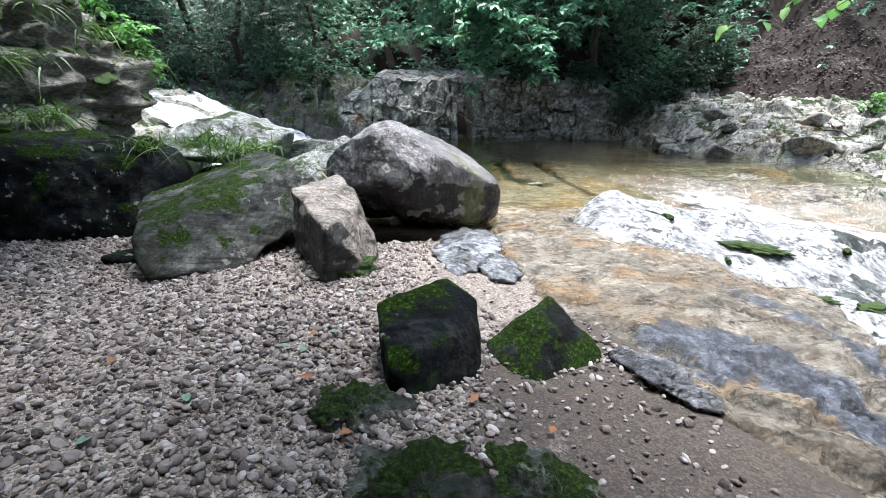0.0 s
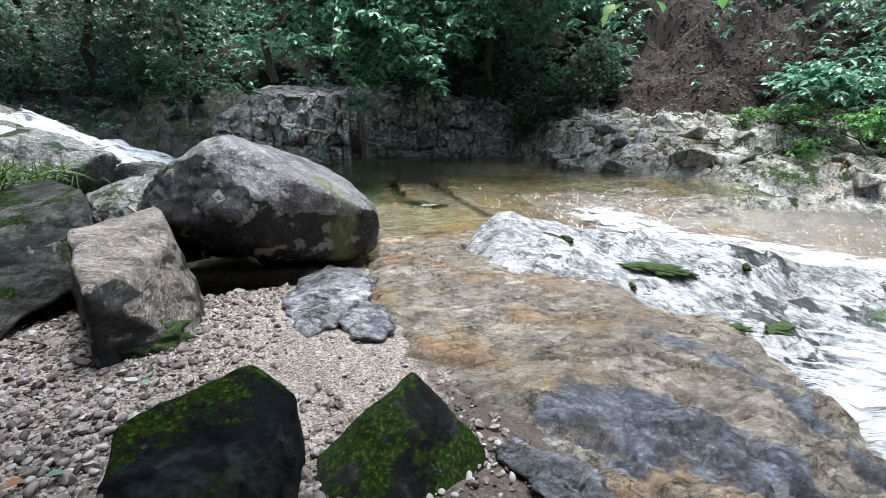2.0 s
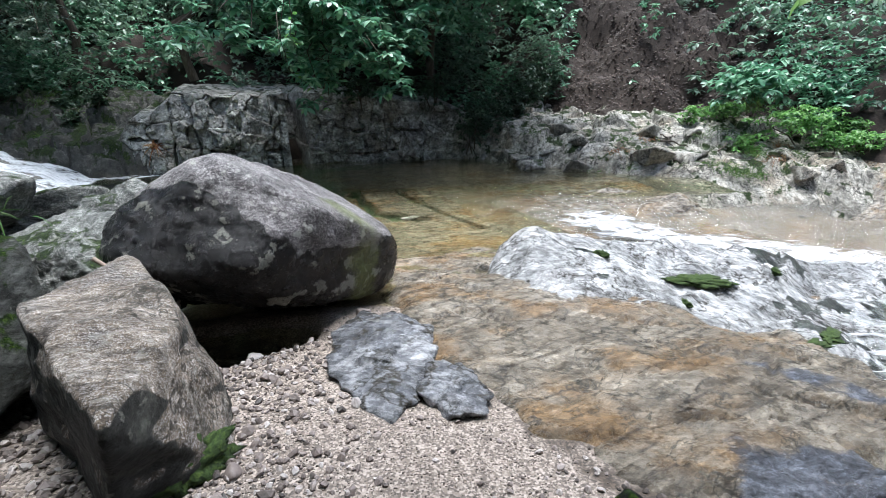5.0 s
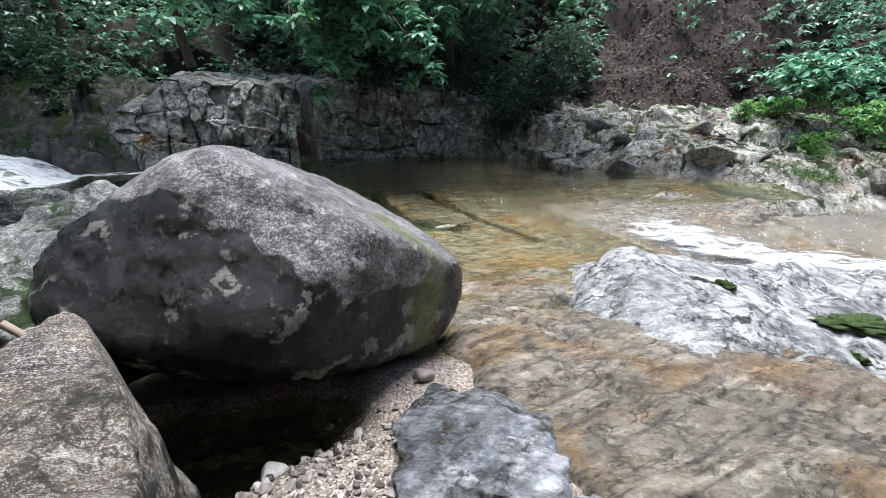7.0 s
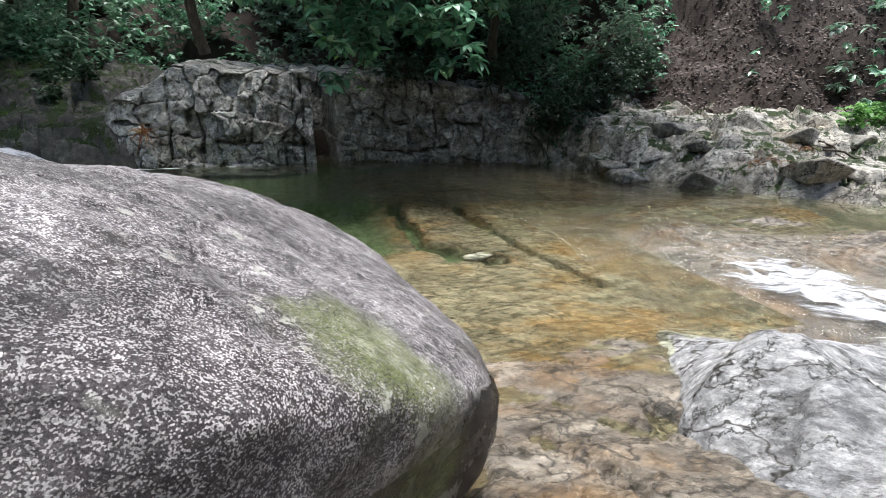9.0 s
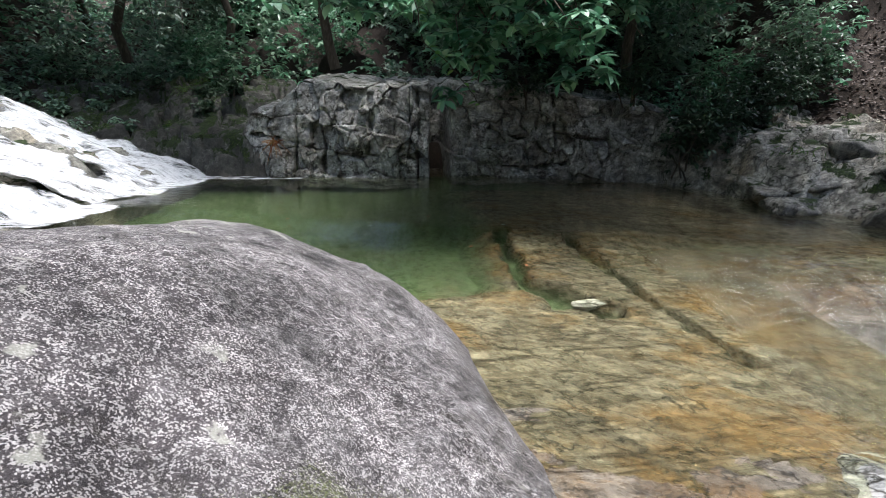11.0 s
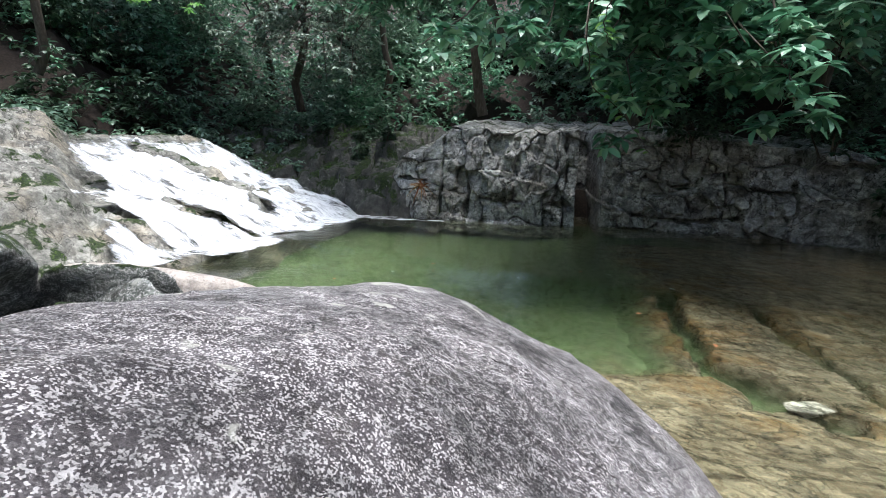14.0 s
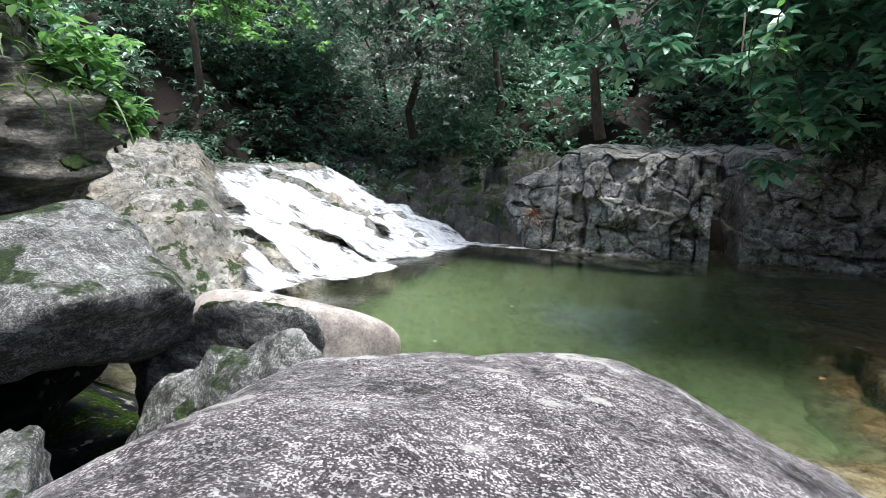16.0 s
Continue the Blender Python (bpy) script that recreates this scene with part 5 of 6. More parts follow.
bush("bank_bush", (10.4, 9.8, 1.75), (1.1, 0.8, 0.45), 140, LEAF, "bright green bush on the rocky bank", 11, (0.2, 0.1))
bush("bank_bush", (10.9, 9.0, 1.0), (1.2, 0.7, 0.35), 200, LEAF_BRIGHT, "low bright green plants on the rocky bank", 13, (0.1, 0.05))
for k, (bx, by, w, n) in enumerate(((9.6, 9.1, 0.5, 70), (11.6, 8.6, 0.7, 110), (12.2, 8.2, 0.7, 110), (10.6, 10.6, 0.8, 120), (9.1, 10.2, 0.4, 50), (12.6, 9.0, 0.8, 130))):
    bz = float(np.maximum(bank_height(np.array(bx), np.array(by)), ground_height(np.array(bx), np.array(by))))
    bush("bank_plant", (bx, by, bz + 0.2), (w, 0.6 * w, 0.24), n, LEAF_BRIGHT, "low leafy green plants rooted in the rocky bank", 140 + k, (0.1, 0.045), stems=4, category="plant")
bush("bank_bush", (12.6, 9.6, 1.7), (1.4, 1.0, 0.9), 220, LEAF, "green bush on the rocky bank", 12, (0.17, 0.08))

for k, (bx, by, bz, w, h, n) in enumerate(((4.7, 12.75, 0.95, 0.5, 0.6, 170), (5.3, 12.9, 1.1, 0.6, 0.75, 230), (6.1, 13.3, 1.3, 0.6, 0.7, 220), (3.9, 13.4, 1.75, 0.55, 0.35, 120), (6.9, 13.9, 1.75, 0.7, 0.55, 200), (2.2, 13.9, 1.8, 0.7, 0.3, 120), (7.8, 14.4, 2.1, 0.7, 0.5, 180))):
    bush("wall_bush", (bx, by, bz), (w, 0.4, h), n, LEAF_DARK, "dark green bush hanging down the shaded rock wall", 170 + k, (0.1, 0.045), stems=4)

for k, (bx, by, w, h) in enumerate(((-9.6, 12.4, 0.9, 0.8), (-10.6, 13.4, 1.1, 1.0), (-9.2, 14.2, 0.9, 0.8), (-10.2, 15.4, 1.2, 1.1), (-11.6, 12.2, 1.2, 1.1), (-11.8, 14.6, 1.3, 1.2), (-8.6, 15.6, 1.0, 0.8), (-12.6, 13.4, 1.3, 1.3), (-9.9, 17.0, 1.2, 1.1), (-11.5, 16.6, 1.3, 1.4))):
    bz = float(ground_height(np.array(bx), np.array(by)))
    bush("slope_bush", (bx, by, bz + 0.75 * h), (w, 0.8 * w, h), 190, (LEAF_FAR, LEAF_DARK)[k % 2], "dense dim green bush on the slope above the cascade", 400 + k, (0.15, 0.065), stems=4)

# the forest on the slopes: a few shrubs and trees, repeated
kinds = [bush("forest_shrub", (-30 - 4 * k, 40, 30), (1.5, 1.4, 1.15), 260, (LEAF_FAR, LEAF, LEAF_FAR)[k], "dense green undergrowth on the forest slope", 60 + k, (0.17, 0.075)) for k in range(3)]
rng = np.random.RandomState(8)
first = dict.fromkeys(range(3))
for k in range(105):
    a = rng.uniform(-19, 20)
    lift = rng.uniform(0, 1) ** 1.3 * 11.0
    yy = float(far_line(np.array(np.clip(a, -3, 9.0)))) + 1.7 + lift + (3.2 if a < -3.2 else 0.0) + (2.0 if a > 6 else 0.0)
    if 8.3 + 0.85 * (yy - 14) < a < 10.7 + 0.95 * (yy - 14):
        continue
    if a < -10:
        yy = rng.uniform(9, 22)
    zz = float(ground_height(np.array(a), np.array(yy)))
    s = rng.uniform(0.55, 1.25) * (0.6 + 0.05 * lift)
    kind = kinds[k % 3]
    m = pose(a, yy, zz + 1.0 * s, rng.uniform(-20, 20), rng.uniform(-20, 20), rng.uniform(0, 360)) @ Matrix.Diagonal((s, s, s, 1))
    if first[k % 3] is None:
        kind.matrix_basis = m
        first[k % 3] = kind
    else:
        copy = copy_thing(kind, m)
        copy.matrix_basis = m
    first[k % 3]["group"] = "forest undergrowth"

for k in range(22):
    a = rng.uniform(-17, 18)
    yy = 16.5 + rng.uniform(0, 9) + (2 if a < -3 else 0)
    zz = float(ground_height(np.array(a), np.array(yy)))
    if k < 3:
        e = np.random.RandomState(70 + k)
        ob = tree("forest_tree", (a, yy, zz - 0.2), 6.5, [((a + e.uniform(-2.2, 2.2), yy + e.uniform(-2.6, 1.4), zz + e.uniform(2.2, 7.0)), e.uniform(0.35, 1.0)) for _ in range(11)],
                  (LEAF, LEAF_FAR, LEAF)[k], "slender forest tree with dark trunk and green crown", 80 + k, (0.17, 0.075), 15, 7, 0.14, 0.6)
        ob["group"] = "forest trees"
        if k == 0:
            sources = []
        sources.append((ob, a, yy, zz))
    else:
        src, sa, sy, sz = sources[k % 3]
        q = rng.uniform(-0.6, 0.6)
        s = rng.uniform(0.8, 1.3)
        m = Matrix.Translation((a, yy, zz)) @ Matrix.Rotation(q, 4, "Z") @ Matrix.Diagonal((s, s, s, 1)) @ Matrix.Translation((-sa, -sy, -sz))
        copy_thing(src, m).matrix_basis = m

def slope_foliage(name, count, mat, label, seed, leaf, low, high, thick, gaps):
    """Foliage over the slopes, too dense to count, with dark gaps; low and high bound its height over the soil."""
    q = np.random.RandomState(seed)
    a, b = q.uniform(-20, 20, count * 5), q.uniform(4.5, 28, count * 5)
    g = ground_height(a, b)
    ok = (g > 1.0) & ~((a > 8.3 + 0.85 * (b - 14)) & (a < 10.7 + 0.95 * (b - 14))) & (fbm2(a * 0.55, b * 0.55, 3, seed) > np.where(a < -3, -0.3, gaps)) & ((cascade_height(a, b) < g) | (b > 15) | (a > -3))
    ok &= (b > 13.0) | (a < -8.8) | (a > 11.2)
    a, b, g = a[ok][:count], b[ok][:count], g[ok][:count]
    c = g + low + q.uniform(0, 1, len(a)) ** thick * (high - low) * (1 + 0.5 * fbm2(a * 0.8, b * 0.8, 3, seed + 3))
    v, f = whorls(np.stack([a, b, c], 1), 6, leaf[0], leaf[1], q)
    return tagged(new(name, fast_mesh(name, v, f, mat)), label, "undergrowth", kind="stuff")


slope_foliage("thicket", 9000, LEAF, "dense green thicket on the forest slope", 901, (0.16, 0.075), 0.1, 1.6, 1.6, 0.0)
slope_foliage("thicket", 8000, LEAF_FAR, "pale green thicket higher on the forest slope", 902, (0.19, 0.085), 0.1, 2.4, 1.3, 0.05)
q = np.random.RandomState(904)


def canopy(count, x0, x1, y0, y1, z0, z1, label):
    """Leaves added overhead, mostly out of view, to block the sky and cast shade."""
    a, b = q.uniform(x0, x1, count), q.uniform(y0, y1, count)
    c = q.uniform(z0, z1, count) + 0.5 * fbm2(a * 0.5, b * 0.5, 3, 905) + 0.45 * np.maximum(b - 14, 0)
    ok = fbm2(a * 0.5, b * 0.5, 3, 906) > -0.45
    v, f = whorls(np.stack([a, b, c], 1)[ok], 6, 0.42, 0.2, q)
    return tagged(new("canopy", fast_mesh("canopy", v, f, LEAF)), label, "tree crown", kind="stuff")


canopy(1900, 2.6, 7.4, 11.6, 14.4, 4.6, 6.4, "unseen leafy canopy added to shade the end of the bank")
canopy(1300, 3.0, 7.4, 9.7, 11.8, 4.8, 6.4, "unseen leafy crown added to shade the mossy end of the bank")
canopy(2700, 1.5, 8.0, 14.2, 22.0, 5.6, 7.6, "closed leafy canopy added high overhead to darken the far slope")
canopy(700, -1.2, 1.5, 15.0, 18.0, 6.0, 7.4, "closed leafy canopy added to darken the slope behind the rock wall")
canopy(2400, -12.0, -3.0, 15.2, 20.5, 6.6, 8.0, "closed leafy canopy added to darken the slope behind the cascade")
canopy(420, -5.5, -2.0, 3.6, 5.5, 4.8, 6.2, "unseen leafy crown added to shade the dark boulders")
canopy(1250, -0.8, 1.9, -0.2, 2.9, 4.6, 6.2, "unseen leafy crown added to shade the sandy end of the bar")
canopy(240, -11.0, 0.4, -0.2, 3.7, 4.4, 6.2, "unseen open canopy added to shade the upper gravel bar")
canopy(4800, -11.0, 9.0, -9.0, -0.6, 4.2, 6.4, "unseen closed canopy added high over the gravel bar to block the sky")
q = np.random.RandomState(903)
a, b = q.uniform(4.5, 14.5, 30000), q.uniform(10.4, 21.0, 30000)
ok = bank_height(a, b) < ground_height(a, b) + 0.05
a, b = a[ok], b[ok]
n = len(a)
v, f = leaves(np.stack([a, b, ground_height(a, b) + 0.02], 1), np.stack([q.normal(0, 1, n), q.normal(0, 1, n), q.normal(0, 0.25, n)], 1), np.tile((0.0, -0.3, 1.0), (n, 1)) + q.normal(0, 0.35, (n, 3)), 0.075, 0.038, q, 0.15)
tagged(new("leaf_litter", fast_mesh("leaf_litter", v, f, DEAD)), "dead reddish brown leaves covering the slope", "leaf litter", kind="stuff")
# Unseen tree copies added behind and beside the start, to cut the sky light.
for a, b, s, turn in ((-4.5, -3.6, 1.2, 2.4), (-1.0, -4.2, 1.3, 3.0), (3.0, -4.0, 1.2, 3.6), (-7.5, 0.5, 1.25, 1.8), (7.5, -3.5, 1.2, 4.0)):
    src, sa, sy, sz = sources[int(abs(a)) % 3]
    zz = float(ground_height(np.array(a), np.array(b)))
    m = Matrix.Translation((a, b, zz)) @ Matrix.Rotation(turn, 4, "Z") @ Matrix.Diagonal((s, s, s, 1)) @ Matrix.Translation((-sa, -sy, -sz))
    copy_thing(src, m).matrix_basis = m

# a sapling's branch reaches over the slab with bright leaves
sap = tagged(new("sapling"), "thin sapling with bright translucent leaves over the slab", "tree")
rs = np.random.RandomState(15)
stem = limb((5.6, -0.8, float(ground_height(np.array(5.6), np.array(-0.8))) - 0.1), (4.6, 1.2, 2.7), 0.2, 9, rs)
v, f = tube(stem, 0.03, 0.014, 6)
part("trunk", fast_mesh("trunk", v, f, BARK), BARK, sap)
for e in ((1.72, 3.3, 1.95), (2.2, 3.1, 1.95), (2.7, 3.2, 1.93), (3.3, 3.1, 1.92)):
    br = limb(stem[-1], e, 0.12, 10, rs)
    v, f = tube(br, 0.009, 0.002, 4)
    part("bough", fast_mesh("bough", v, f, BARK), BARK, sap)
    n = 15
    idx = rs.uniform(5.8, 9, n)
    o = np.array([br[int(q)] * (1 - q % 1) + br[min(int(q) + 1, 9)] * (q % 1) for q in idx])
    w = np.stack([rs.normal(-0.3, 0.7, n), rs.normal(0.2, 0.7, n), rs.normal(-0.45, 0.2, n)], 1)
    v, f = leaves(o, w, np.tile((0, 0, 1.0), (n, 1)) + rs.normal(0, 0.3, (n, 3)), 0.1, 0.065, rs)
    part("foliage", fast_mesh("foliage", v, f, LEAF_BRIGHT), LEAF_BRIGHT, sap)


# ---- plants on the rocks ----
def tuft(name, at, count, length, mat, label, seed, lean=(0, 0, 0.6), category="grass", width=0.012, root=0.12):
    """Arching blades from one root."""
    rs = np.random.RandomState(seed)
    n, k = count, 5
    o = np.stack([rs.normal(0, root, n), rs.normal(0, root, n), rs.normal(0, root * 0.25, n)], 1)
    w = rs.normal(0, 0.55, (n, 3)) + np.array(lean)
    w /= np.linalg.norm(w, axis=1, keepdims=True)
    ln = length * rs.uniform(0.5, 1.2, n)
    sideways = np.cross(w, rs.normal(0, 1, (n, 3)))
    sideways /= np.linalg.norm(sideways, axis=1, keepdims=True)
    verts = []
    for j in range(k):
        t = j / (k - 1)
        p = o + w * (ln * t)[:, None] - np.array((0, 0, 1.0)) * (ln * 0.55 * t * t)[:, None]
        wd = width * (1 - 0.9 * t)
        verts += [p - sideways * wd / 2, p + sideways * wd / 2]
    v = np.stack(verts, 1).reshape(-1, 3)
    f = np.array([[2 * j, 2 * j + 1, 2 * j + 3, 2 * j + 2] for j in range(k - 1)])
    f = (np.arange(n)[:, None, None] * 2 * k + f[None]).reshape(-1, 4)
    ob = new(name, fast_mesh(name, v, f, mat))
    ob.location = at
    return tagged(ob, label, category, kind="stuff")


for k, (p, n, ln) in enumerate([((-2.35, 5.2, 0.92), 170, 0.42), ((-2.7, 5.35, 0.98), 170, 0.42), ((-2.15, 5.5, 0.9), 130, 0.36), ((-3.2, 5.1, 1.0), 140, 0.32)]):
    tuft("grass_clump", p, n, ln, GRASS, "dark green arching grass between the boulders", 200 + k)
for k, p in enumerate([(9.9, 9.4, 1.2), (9.3, 8.7, 0.35), (8.3, 8.35, 0.05), (8.7, 8.25, 0.0), (6.9, 9.5, 0.1)]):
    tuft("grass_clump", p, (60, 120, 110, 110, 90)[k], (0.75, 0.3, 0.4, 0.35, 0.3)[k], GRASS, "yellow green grass tuft on the rocky bank", 210 + k, (0, -0.2, 0.7))
tuft("fern", (-2.35, 13.65, 0.62), 40, 0.28, DRY, "small yellowed fern on the rock wall", 220, (0, -0.6, 0.2), "fern", 0.03, 0.05)


rs = np.random.RandomState(250)
for k in range(34):
    gx, gy = rs.uniform(-8.2, -3.0), rs.uniform(14.3, 17.2)
    gz = float(np.maximum(shaded_bank_height(np.array(gx), np.array(gy)), ground_height(np.array(gx), np.array(gy))))
    if k % 2:
        tuft("grass_clump", (gx, gy, gz), 70, 0.34, GRASS, "green grass tuft among the shaded rocks", 260 + k, (0, -0.3, 0.5))
    else:
        w = rs.uniform(0.18, 0.4)
        bush("ledge_plant", (gx, gy, gz + 0.16), (w, 0.7 * w, 0.2), 42, (LEAF_DARK, LEAF_FAR)[k % 4 == 0], "small leafy plant rooted among the shaded rocks", 300 + k, (0.1, 0.045), stems=3, category="plant")
for k in range(16):
    gx = rs.uniform(5.6, 11.5)
    gy = (11.1 - (gx - 4.3) * 0.85 if gx < 7.6 else 8.3 - 0.2 * (gx - 7.6)) + rs.uniform(0.25, 1.9)
    gz = float(bank_height(np.array(gx), np.array(gy)))
    tuft("grass_clump", (gx, gy, gz), 55, rs.uniform(0.16, 0.3), (GRASS, GRASS, DRY)[k % 3], ("yellow green grass tuft on the rocky bank", "green grass tuft in a crack of the bank", "dry brown grass and leaves in a crack of the bank")[k % 3], 340 + k, (0, -0.3, 0.5))


# ---- gravel ----
def pebble_shape(seed):
    rs = np.random.RandomState(seed)
    dirs, faces = SPHERES[2]
    cuts = rs.normal(0, 1, (9, 3))
    cuts /= np.linalg.norm(cuts, axis=1, keepdims=True)
    total = np.full(len(dirs), 1.0)
    for c in cuts:
        total += np.maximum(dirs @ c / rs.uniform(0.6, 0.95), 0) ** 10
    return dirs / (total ** 0.1)[:, None] * np.array([1.0, rs.uniform(0.6, 0.95), rs.uniform(0.4, 0.7)]), faces


SHAPES = [pebble_shape(300 + k) for k in range(12)]
LITTLE = [(SPHERES[1][0] * np.array([1, 0.8, 0.6]) * (1 + 0.33 * np.random.RandomState(k).uniform(-1, 1, (len(SPHERES[1][0]), 1))), SPHERES[1][1]) for k in range(10)]


def coarse(x, y):
    """How pebbly the bar is: coarse by the boulders and upstream, sandy towards the water."""
    return np.clip(1.15 - 1.1 * step(-1.0, 0.1, x - 0.1 * (y - 3)) * step(2.2, 3.3, y) - step(0.05, 0.4, x) * step(2.6, 2.1, y), 0.03, 1)


bar = tagged(new("pebble_bed"), "mixed pinkish grey pebbles covering the bar", "pebbles", kind="structure")
rs = np.random.RandomState(31)
meshes = [fast_mesh("pebble", v, f, PEBBLE) for v, f in SHAPES]
n = 60000
px, py = rs.uniform(-5.2, 1.4, n), 0.5 + 4.7 * rs.uniform(size=n) ** 1.35
ok = (rs.uniform(size=n) < coarse(px, py) * (1 - hollow_under(px, py))) & (edge_of_bedrock(px, py) < 0.08)
px, py = px[ok][:30000], py[ok][:30000]
n = len(px)
size = 0.011 + 0.015 * rs.uniform(size=n) ** 2 + np.where(rs.uniform(size=n) < 0.05, 0.018, 0.0)
pz = gravel_height(px, py) + size * 0.3
fine = (py < 2.4) & (px > -2.6)
stuff_v, stuff_f, total = [], [], 0
for k in range(24):
    v, f = SHAPES[k % 12] if k < 12 else LITTLE[k % 10]
    sel = np.where((np.arange(n) % 12 == k % 12) & (fine if k < 12 else ~fine))[0]
    q = rs.uniform(0, 2 * math.pi, len(sel))
    lean = rs.normal(0, 0.3, (len(sel), 2))
    vv = v[None] * size[sel][:, None, None]
    zz = vv[..., 2] + lean[:, :1] * vv[..., 0] + lean[:, 1:] * vv[..., 1]
    xx = vv[..., 0] * np.cos(q)[:, None] - vv[..., 1] * np.sin(q)[:, None]
    yy = vv[..., 0] * np.sin(q)[:, None] + vv[..., 1] * np.cos(q)[:, None]
    stuff_v.append(np.stack([xx + px[sel][:, None], yy + py[sel][:, None], zz + pz[sel][:, None]], -1).reshape(-1, 3))
    stuff_f.append((np.arange(len(sel))[:, None, None] * len(v) + f[None]).reshape(-1, 3) + total)
    total += len(sel) * len(v)
for k in range(300):
    ax, ay = rs.uniform(-1.4, -0.2), rs.uniform(0.9, 3.0)
    az = float(gravel_height(np.array(ax), np.array(ay))) + 0.016
    r = rs.uniform(0.018, 0.034)
    p = part("pebble", meshes[k % 12], PEBBLE, bar)
    p.location, p.rotation_euler, p.scale = (ax, ay, az), (rs.normal(0, 0.3), rs.normal(0, 0.3), rs.uniform(0, 6.3)), (r, r, r)
n = 46000
gx, gy = rs.uniform(-1.2, 1.7, n), rs.uniform(0.8, 5.6, n)
ok = (edge_of_bedrock(gx, gy) < 0.05) & (rs.uniform(size=n) > 1.35 * damp_and_shade(gx, gy))
gx, gy = gx[ok], gy[ok]
n = len(gx)
size = 0.0022 + 0.0045 * rs.uniform(size=n) ** 2.5
gz = gravel_height(gx, gy) + size * 0.3
grit_v, grit_f, grit_n = [], [], 0
for k in range(10):
    v, f = LITTLE[k]
    sel = np.arange(k, n, 10)
    vv = v[None] * size[sel][:, None, None] + np.stack([gx, gy, gz], 1)[sel][:, None]
    grit_v.append(vv.reshape(-1, 3))
    grit_f.append((np.arange(len(sel))[:, None, None] * len(v) + f[None]).reshape(-1, 3) + grit_n)
    grit_n += len(sel) * len(v)
tagged(part("grit", fast_mesh("grit", np.concatenate(grit_v), np.concatenate(grit_f), GRIT), GRIT, bar), kind="stuff")
rest = part("pebbles", fast_mesh("pebbles", np.concatenate(stuff_v), np.concatenate(stuff_f), PEBBLE, False), PEBBLE, bar)
tagged(rest, kind="stuff")

rs = np.random.RandomState(77)
for k, (lx, ly, mat, what) in enumerate([(-0.98, 2.35, LEAF_FAR, "green"), (-0.8, 2.3, LEAF_FAR, "green"), (-0.79, 2.55, DRY, "yellow"), (-0.72, 2.55, LEAF_FAR, "green"), (-1.2, 1.8, LEAF_FAR, "green"), (-1.45, 1.55, LEAF_FAR, "green"),
                                         (-0.75, 2.02, DRY, "rusty red"), (-1.75, 2.1, DRY, "rusty red"), (0.16, 1.95, DRY, "yellow"), (-0.46, 1.62, DRY, "rusty red"), (-0.62, 3.2, LEAF_FAR, "green"), (0.5, 1.75, DRY, "dark brown")]):
    lz = float(gravel_height(np.array(lx), np.array(ly))) + 0.035
    w = np.array([[math.cos(k * 2.1), math.sin(k * 2.1), 0.1]])
    v, f = leaves(np.zeros((1, 3)), w, np.array([[0.1, 0.1, 1.0]]), 0.075, 0.04, rs, 0.1)
    lf = new("fallen_leaf", fast_mesh("fallen_leaf", v, f, mat))
    lf.location = (lx, ly, lz)
    tagged(lf, "fallen " + what + " leaf lying on the gravel", "leaf")

def moss_patch(at, radii, turn, label, seed):
    """A cushion of moss clinging to rock."""
    dirs, faces = SPHERES[4]
    p = dirs * np.array(radii) * (1 + 0.5 * fbm(dirs * 3.0 + seed, 5, seed, 0.6))[:, None]
    p = p + dirs * (0.012 * fbm(p * 45, 2, seed))[:, None]
    ob = new("moss_patch", fast_mesh("moss_patch", p, faces, MOSS))
    ob.matrix_basis = pose(*at, *turn)
    return tagged(ob, label, "moss")


moss_patch((-0.75, 3.63, 0.16), (0.18, 0.03, 0.11), (-18, 0, 40), "bright green moss on the wedge boulder's foot", 3)
moss_patch((3.36, 4.8, -0.11), (0.28, 0.1, 0.035), (10, 6, -15), "dark green moss on the pale slab", 4)
for mx, my, mr, mt in ((4.05, 4.0, 0.2, 20), (4.35, 4.75, 0.1, 60), (2.62, 5.28, 0.07, -55), (2.95, 4.55, 0.06, 80), (3.3, 3.72, 0.16, 10), (5.5, 4.25, 0.22, 30)):
    mz = float(np.maximum(white_height(np.array(mx), np.array(my)), bedrock_height(np.array(mx), np.array(my))))
    moss_patch((mx, my, mz), (mr, 0.4 * mr, 0.03), (8, 6, mt), "dark green moss in a crevice of the slab", int(mx * 10))
stick = limb((-1.28, 4.9, 0.72), (-0.98, 4.82, 0.5), -0.04, 7, np.random.RandomState(5))
v, f = tube(stick, 0.014, 0.007, 6)
tagged(new("stick", fast_mesh("stick", v, f, plain_material("pale_wood", [(0.2, 0.15, 0.11), (0.4, 0.32, 0.26)], 40.0, 0.8))), "bent pale stick caught between the boulders", "stick")

for k, (p, n, ln) in enumerate([((-4.75, 7.7, 1.95), 120, 0.4), ((-4.9, 7.2, 2.3), 120, 0.45), ((-5.1, 6.4, 2.5), 130, 0.45), ((-5.0, 5.7, 1.9), 150, 0.5), ((-4.6, 5.5, 1.3), 150, 0.45), ((-5.3, 5.2, 2.2), 140, 0.5)]):
    tagged(tuft("fern_clump", p, n, ln * 0.65, GRASS, "green ferns hanging from the mossy crag", 230 + k, (0.4, -0.3, 0.3), "fern", 0.02, 0.2), "green ferns hanging from the mossy crag", "fern", kind="stuff")
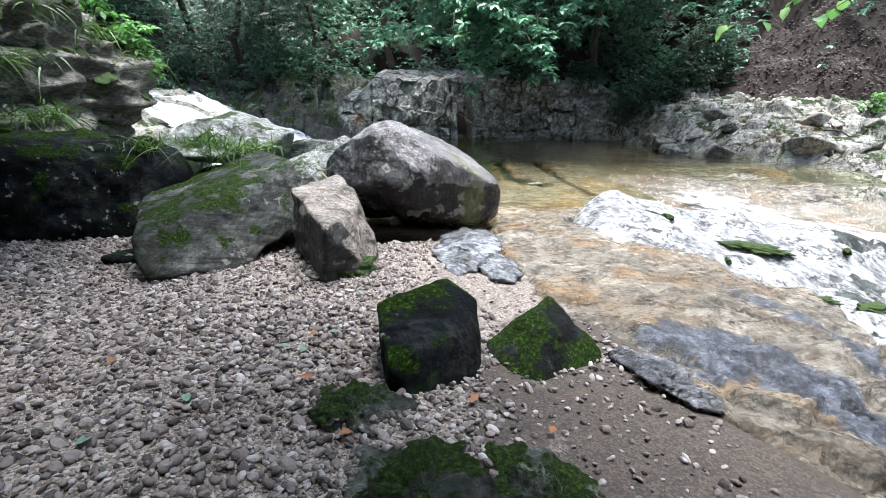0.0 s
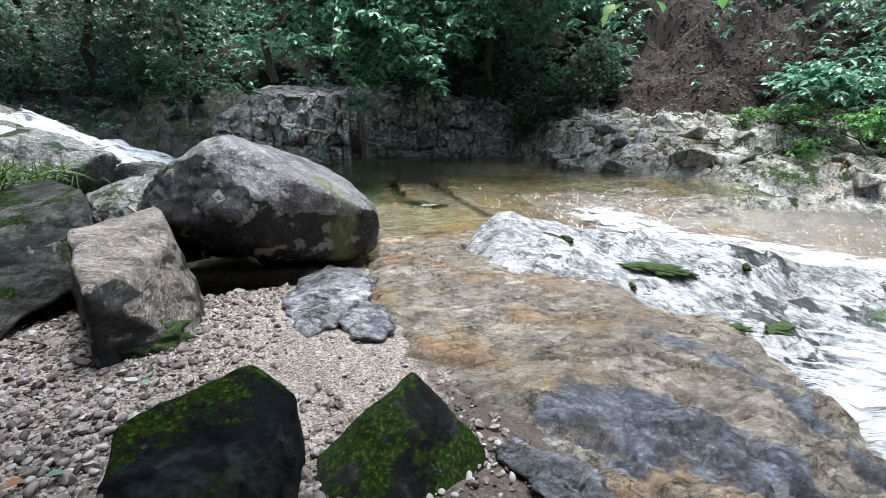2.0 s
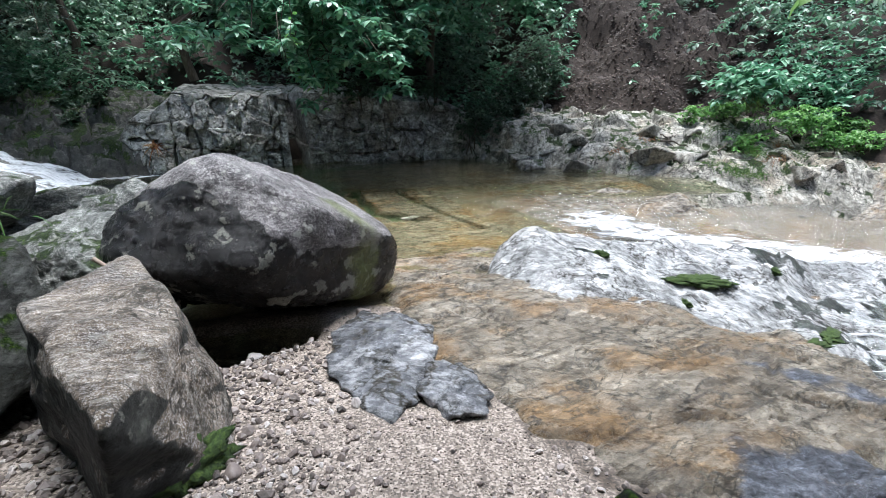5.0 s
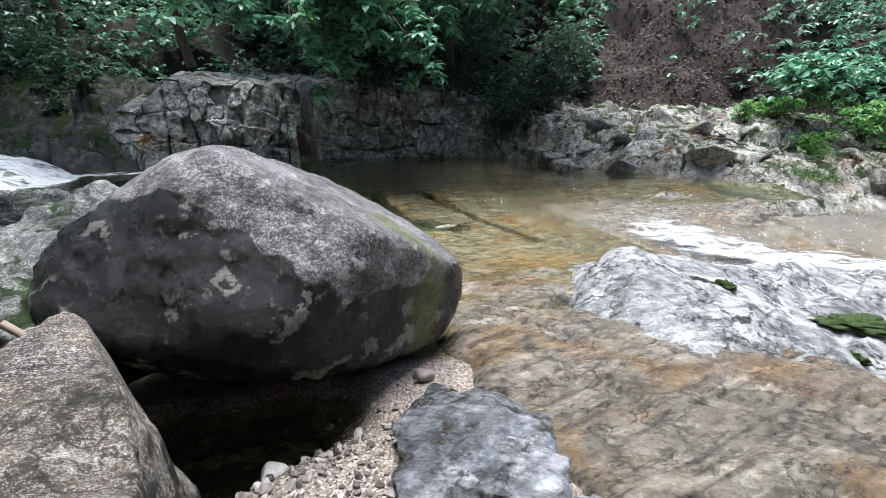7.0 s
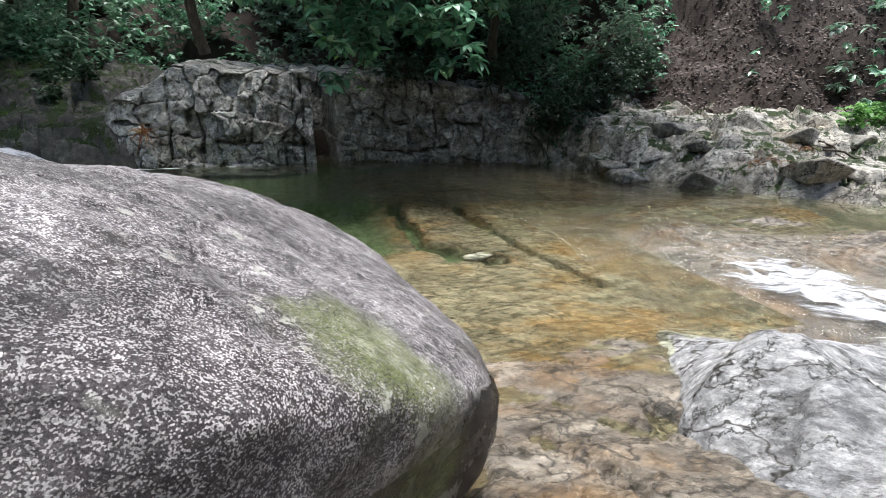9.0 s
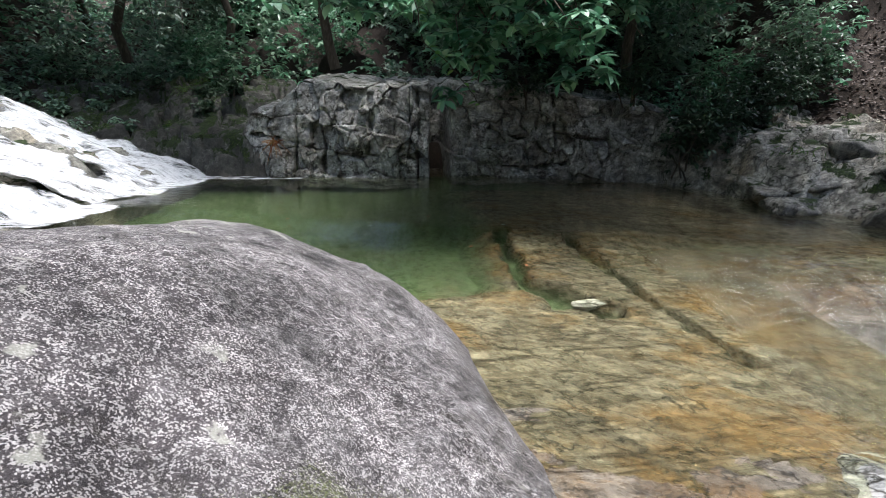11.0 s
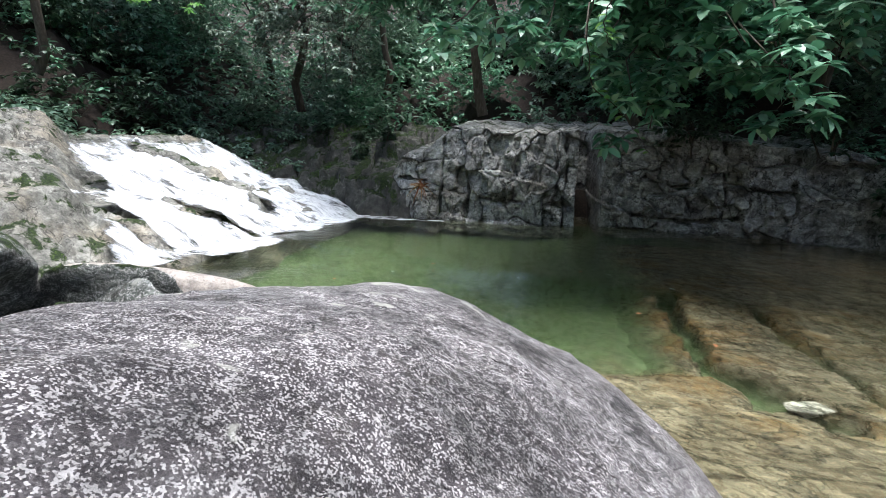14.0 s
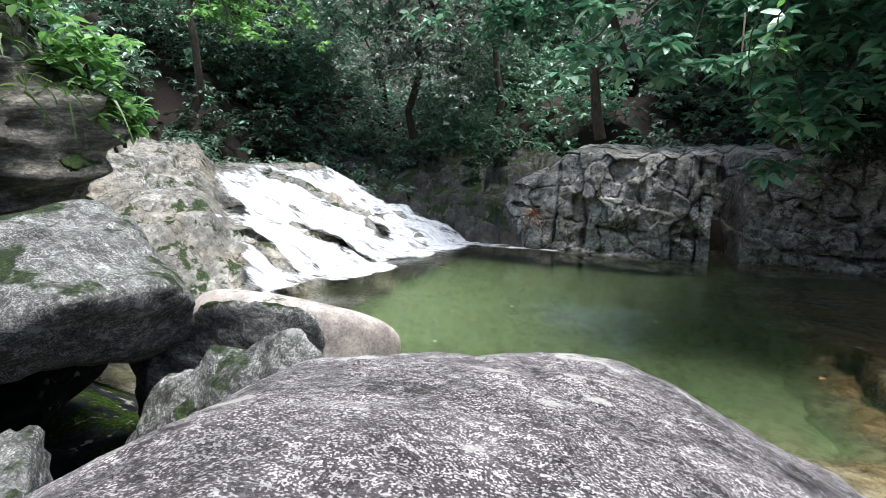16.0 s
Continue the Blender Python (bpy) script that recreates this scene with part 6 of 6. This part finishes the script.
for k, (p, r) in enumerate([((-4.9, 7.9, 2.35), (0.45, 0.4, 0.3)), ((-5.3, 7.6, 2.9), (0.6, 0.5, 0.4)), ((-4.75, 8.05, 1.85), (0.25, 0.3, 0.25))]):
    bush("crag_shrub", p, r, 45, LEAF_BRIGHT, "light green leafy shrub growing on the crag", 240 + k, (0.13, 0.06), stems=3)

crag = bpy.data.objects["mossy_crag"]
dirs, faces = SPHERES[3]
cushions = []
for k in range(4):
    p = dirs * np.array((0.3, 0.22, 0.07)) * (1 + 0.4 * fbm(dirs * 2.4 + 5 * k, 4, 700 + k))[:, None]
    cushions.append(fast_mesh("moss_cushion", p + dirs * (0.015 * fbm(p * 40, 2, 710 + k))[:, None], faces, MOSS))
rs = np.random.RandomState(720)
tops = [v for v in crag.data.vertices if v.normal.z > 0.05 and v.co.x > -0.5 + 0.0 * v.co.y and v.co.z > 0.6]
for k in range(46):
    v = tops[rs.randint(len(tops))]
    c = part("moss_cushion", cushions[k % 4], MOSS, crag)
    turn = v.normal.to_track_quat("Z", "Y").to_matrix().to_4x4() @ Matrix.Rotation(rs.uniform(0, 6.28), 4, "Z")
    q = rs.uniform(0.2, 0.6)
    c.matrix_basis = Matrix.Translation(v.co) @ turn @ Matrix.Diagonal((q, q, q, 1))

rs = np.random.RandomState(44)
for line, r in (([(0.42, 10.0, 4.2), (0.36, 10.02, 3.2), (0.4, 10.05, 2.75), (0.34, 10.08, 2.5), (0.42, 10.05, 2.3)], 0.008), ([(0.36, 10.02, 3.2), (0.2, 10.2, 2.5), (0.3, 10.4, 2.0), (0.7, 10.6, 1.7), (1.0, 10.9, 1.35)], 0.007)):
    pts = np.array(line)
    t = np.linspace(0, len(pts) - 1, 30)
    fine_line = np.stack([np.interp(t, np.arange(len(pts)), pts[:, k]) for k in range(3)], 1) + rs.normal(0, 0.008, (30, 3))
    v, f = tube(fine_line, r, r * 0.5, 5)
    vine = tagged(new("hanging_vine"), "thin pale vine hanging from the branches over the pool", "vine")
    part("stem", fast_mesh("stem", v, f, BARK), BARK, vine)
    n = 12
    o = fine_line[rs.randint(8, 30, n)]
    v, f = leaves(o, rs.normal(0, 1, (n, 3)) * (1, 1, 0.4), np.tile((0, 0, 1.0), (n, 1)) + rs.normal(0, 0.3, (n, 3)), 0.1, 0.045, rs)
    part("foliage", fast_mesh("foliage", v, f, LEAF_BRIGHT), LEAF_BRIGHT, vine)
for k in range(16):
    v, f = leaves(np.zeros((1, 3)), np.array([[math.cos(k * 1.7), math.sin(k * 1.7), 0.02]]), np.array([[0.05, 0.05, 1.0]]), 0.06, 0.035, rs, 0.05)
    lf = new("floating_leaf", fast_mesh("floating_leaf", v, f, (DRY, LEAF_PALE)[k % 2]))
    lf.location = (rs.uniform(-2.2, 1.4), rs.uniform(7.9, 11.0), 0.012)
    tagged(lf, "small fallen leaf floating on the pool", "leaf")
for k, (a, b) in enumerate((((7.6, 9.6, 0.75), (8.2, 9.2, 0.55)), ((7.9, 9.9, 0.95), (7.7, 9.3, 0.6)), ((8.6, 9.0, 0.4), (9.3, 9.3, 0.62)))):
    a, b = [(p[0], p[1], float(bank_height(np.array(p[0]), np.array(p[1]))) + 0.08) for p in (a, b)]
    v, f = tube(limb(a, b, 0.05, 8, rs), 0.02, 0.008, 6)
    tagged(new("stick", fast_mesh("stick", v, f, BARK)), "dry broken branch lying on the rocky bank", "stick")
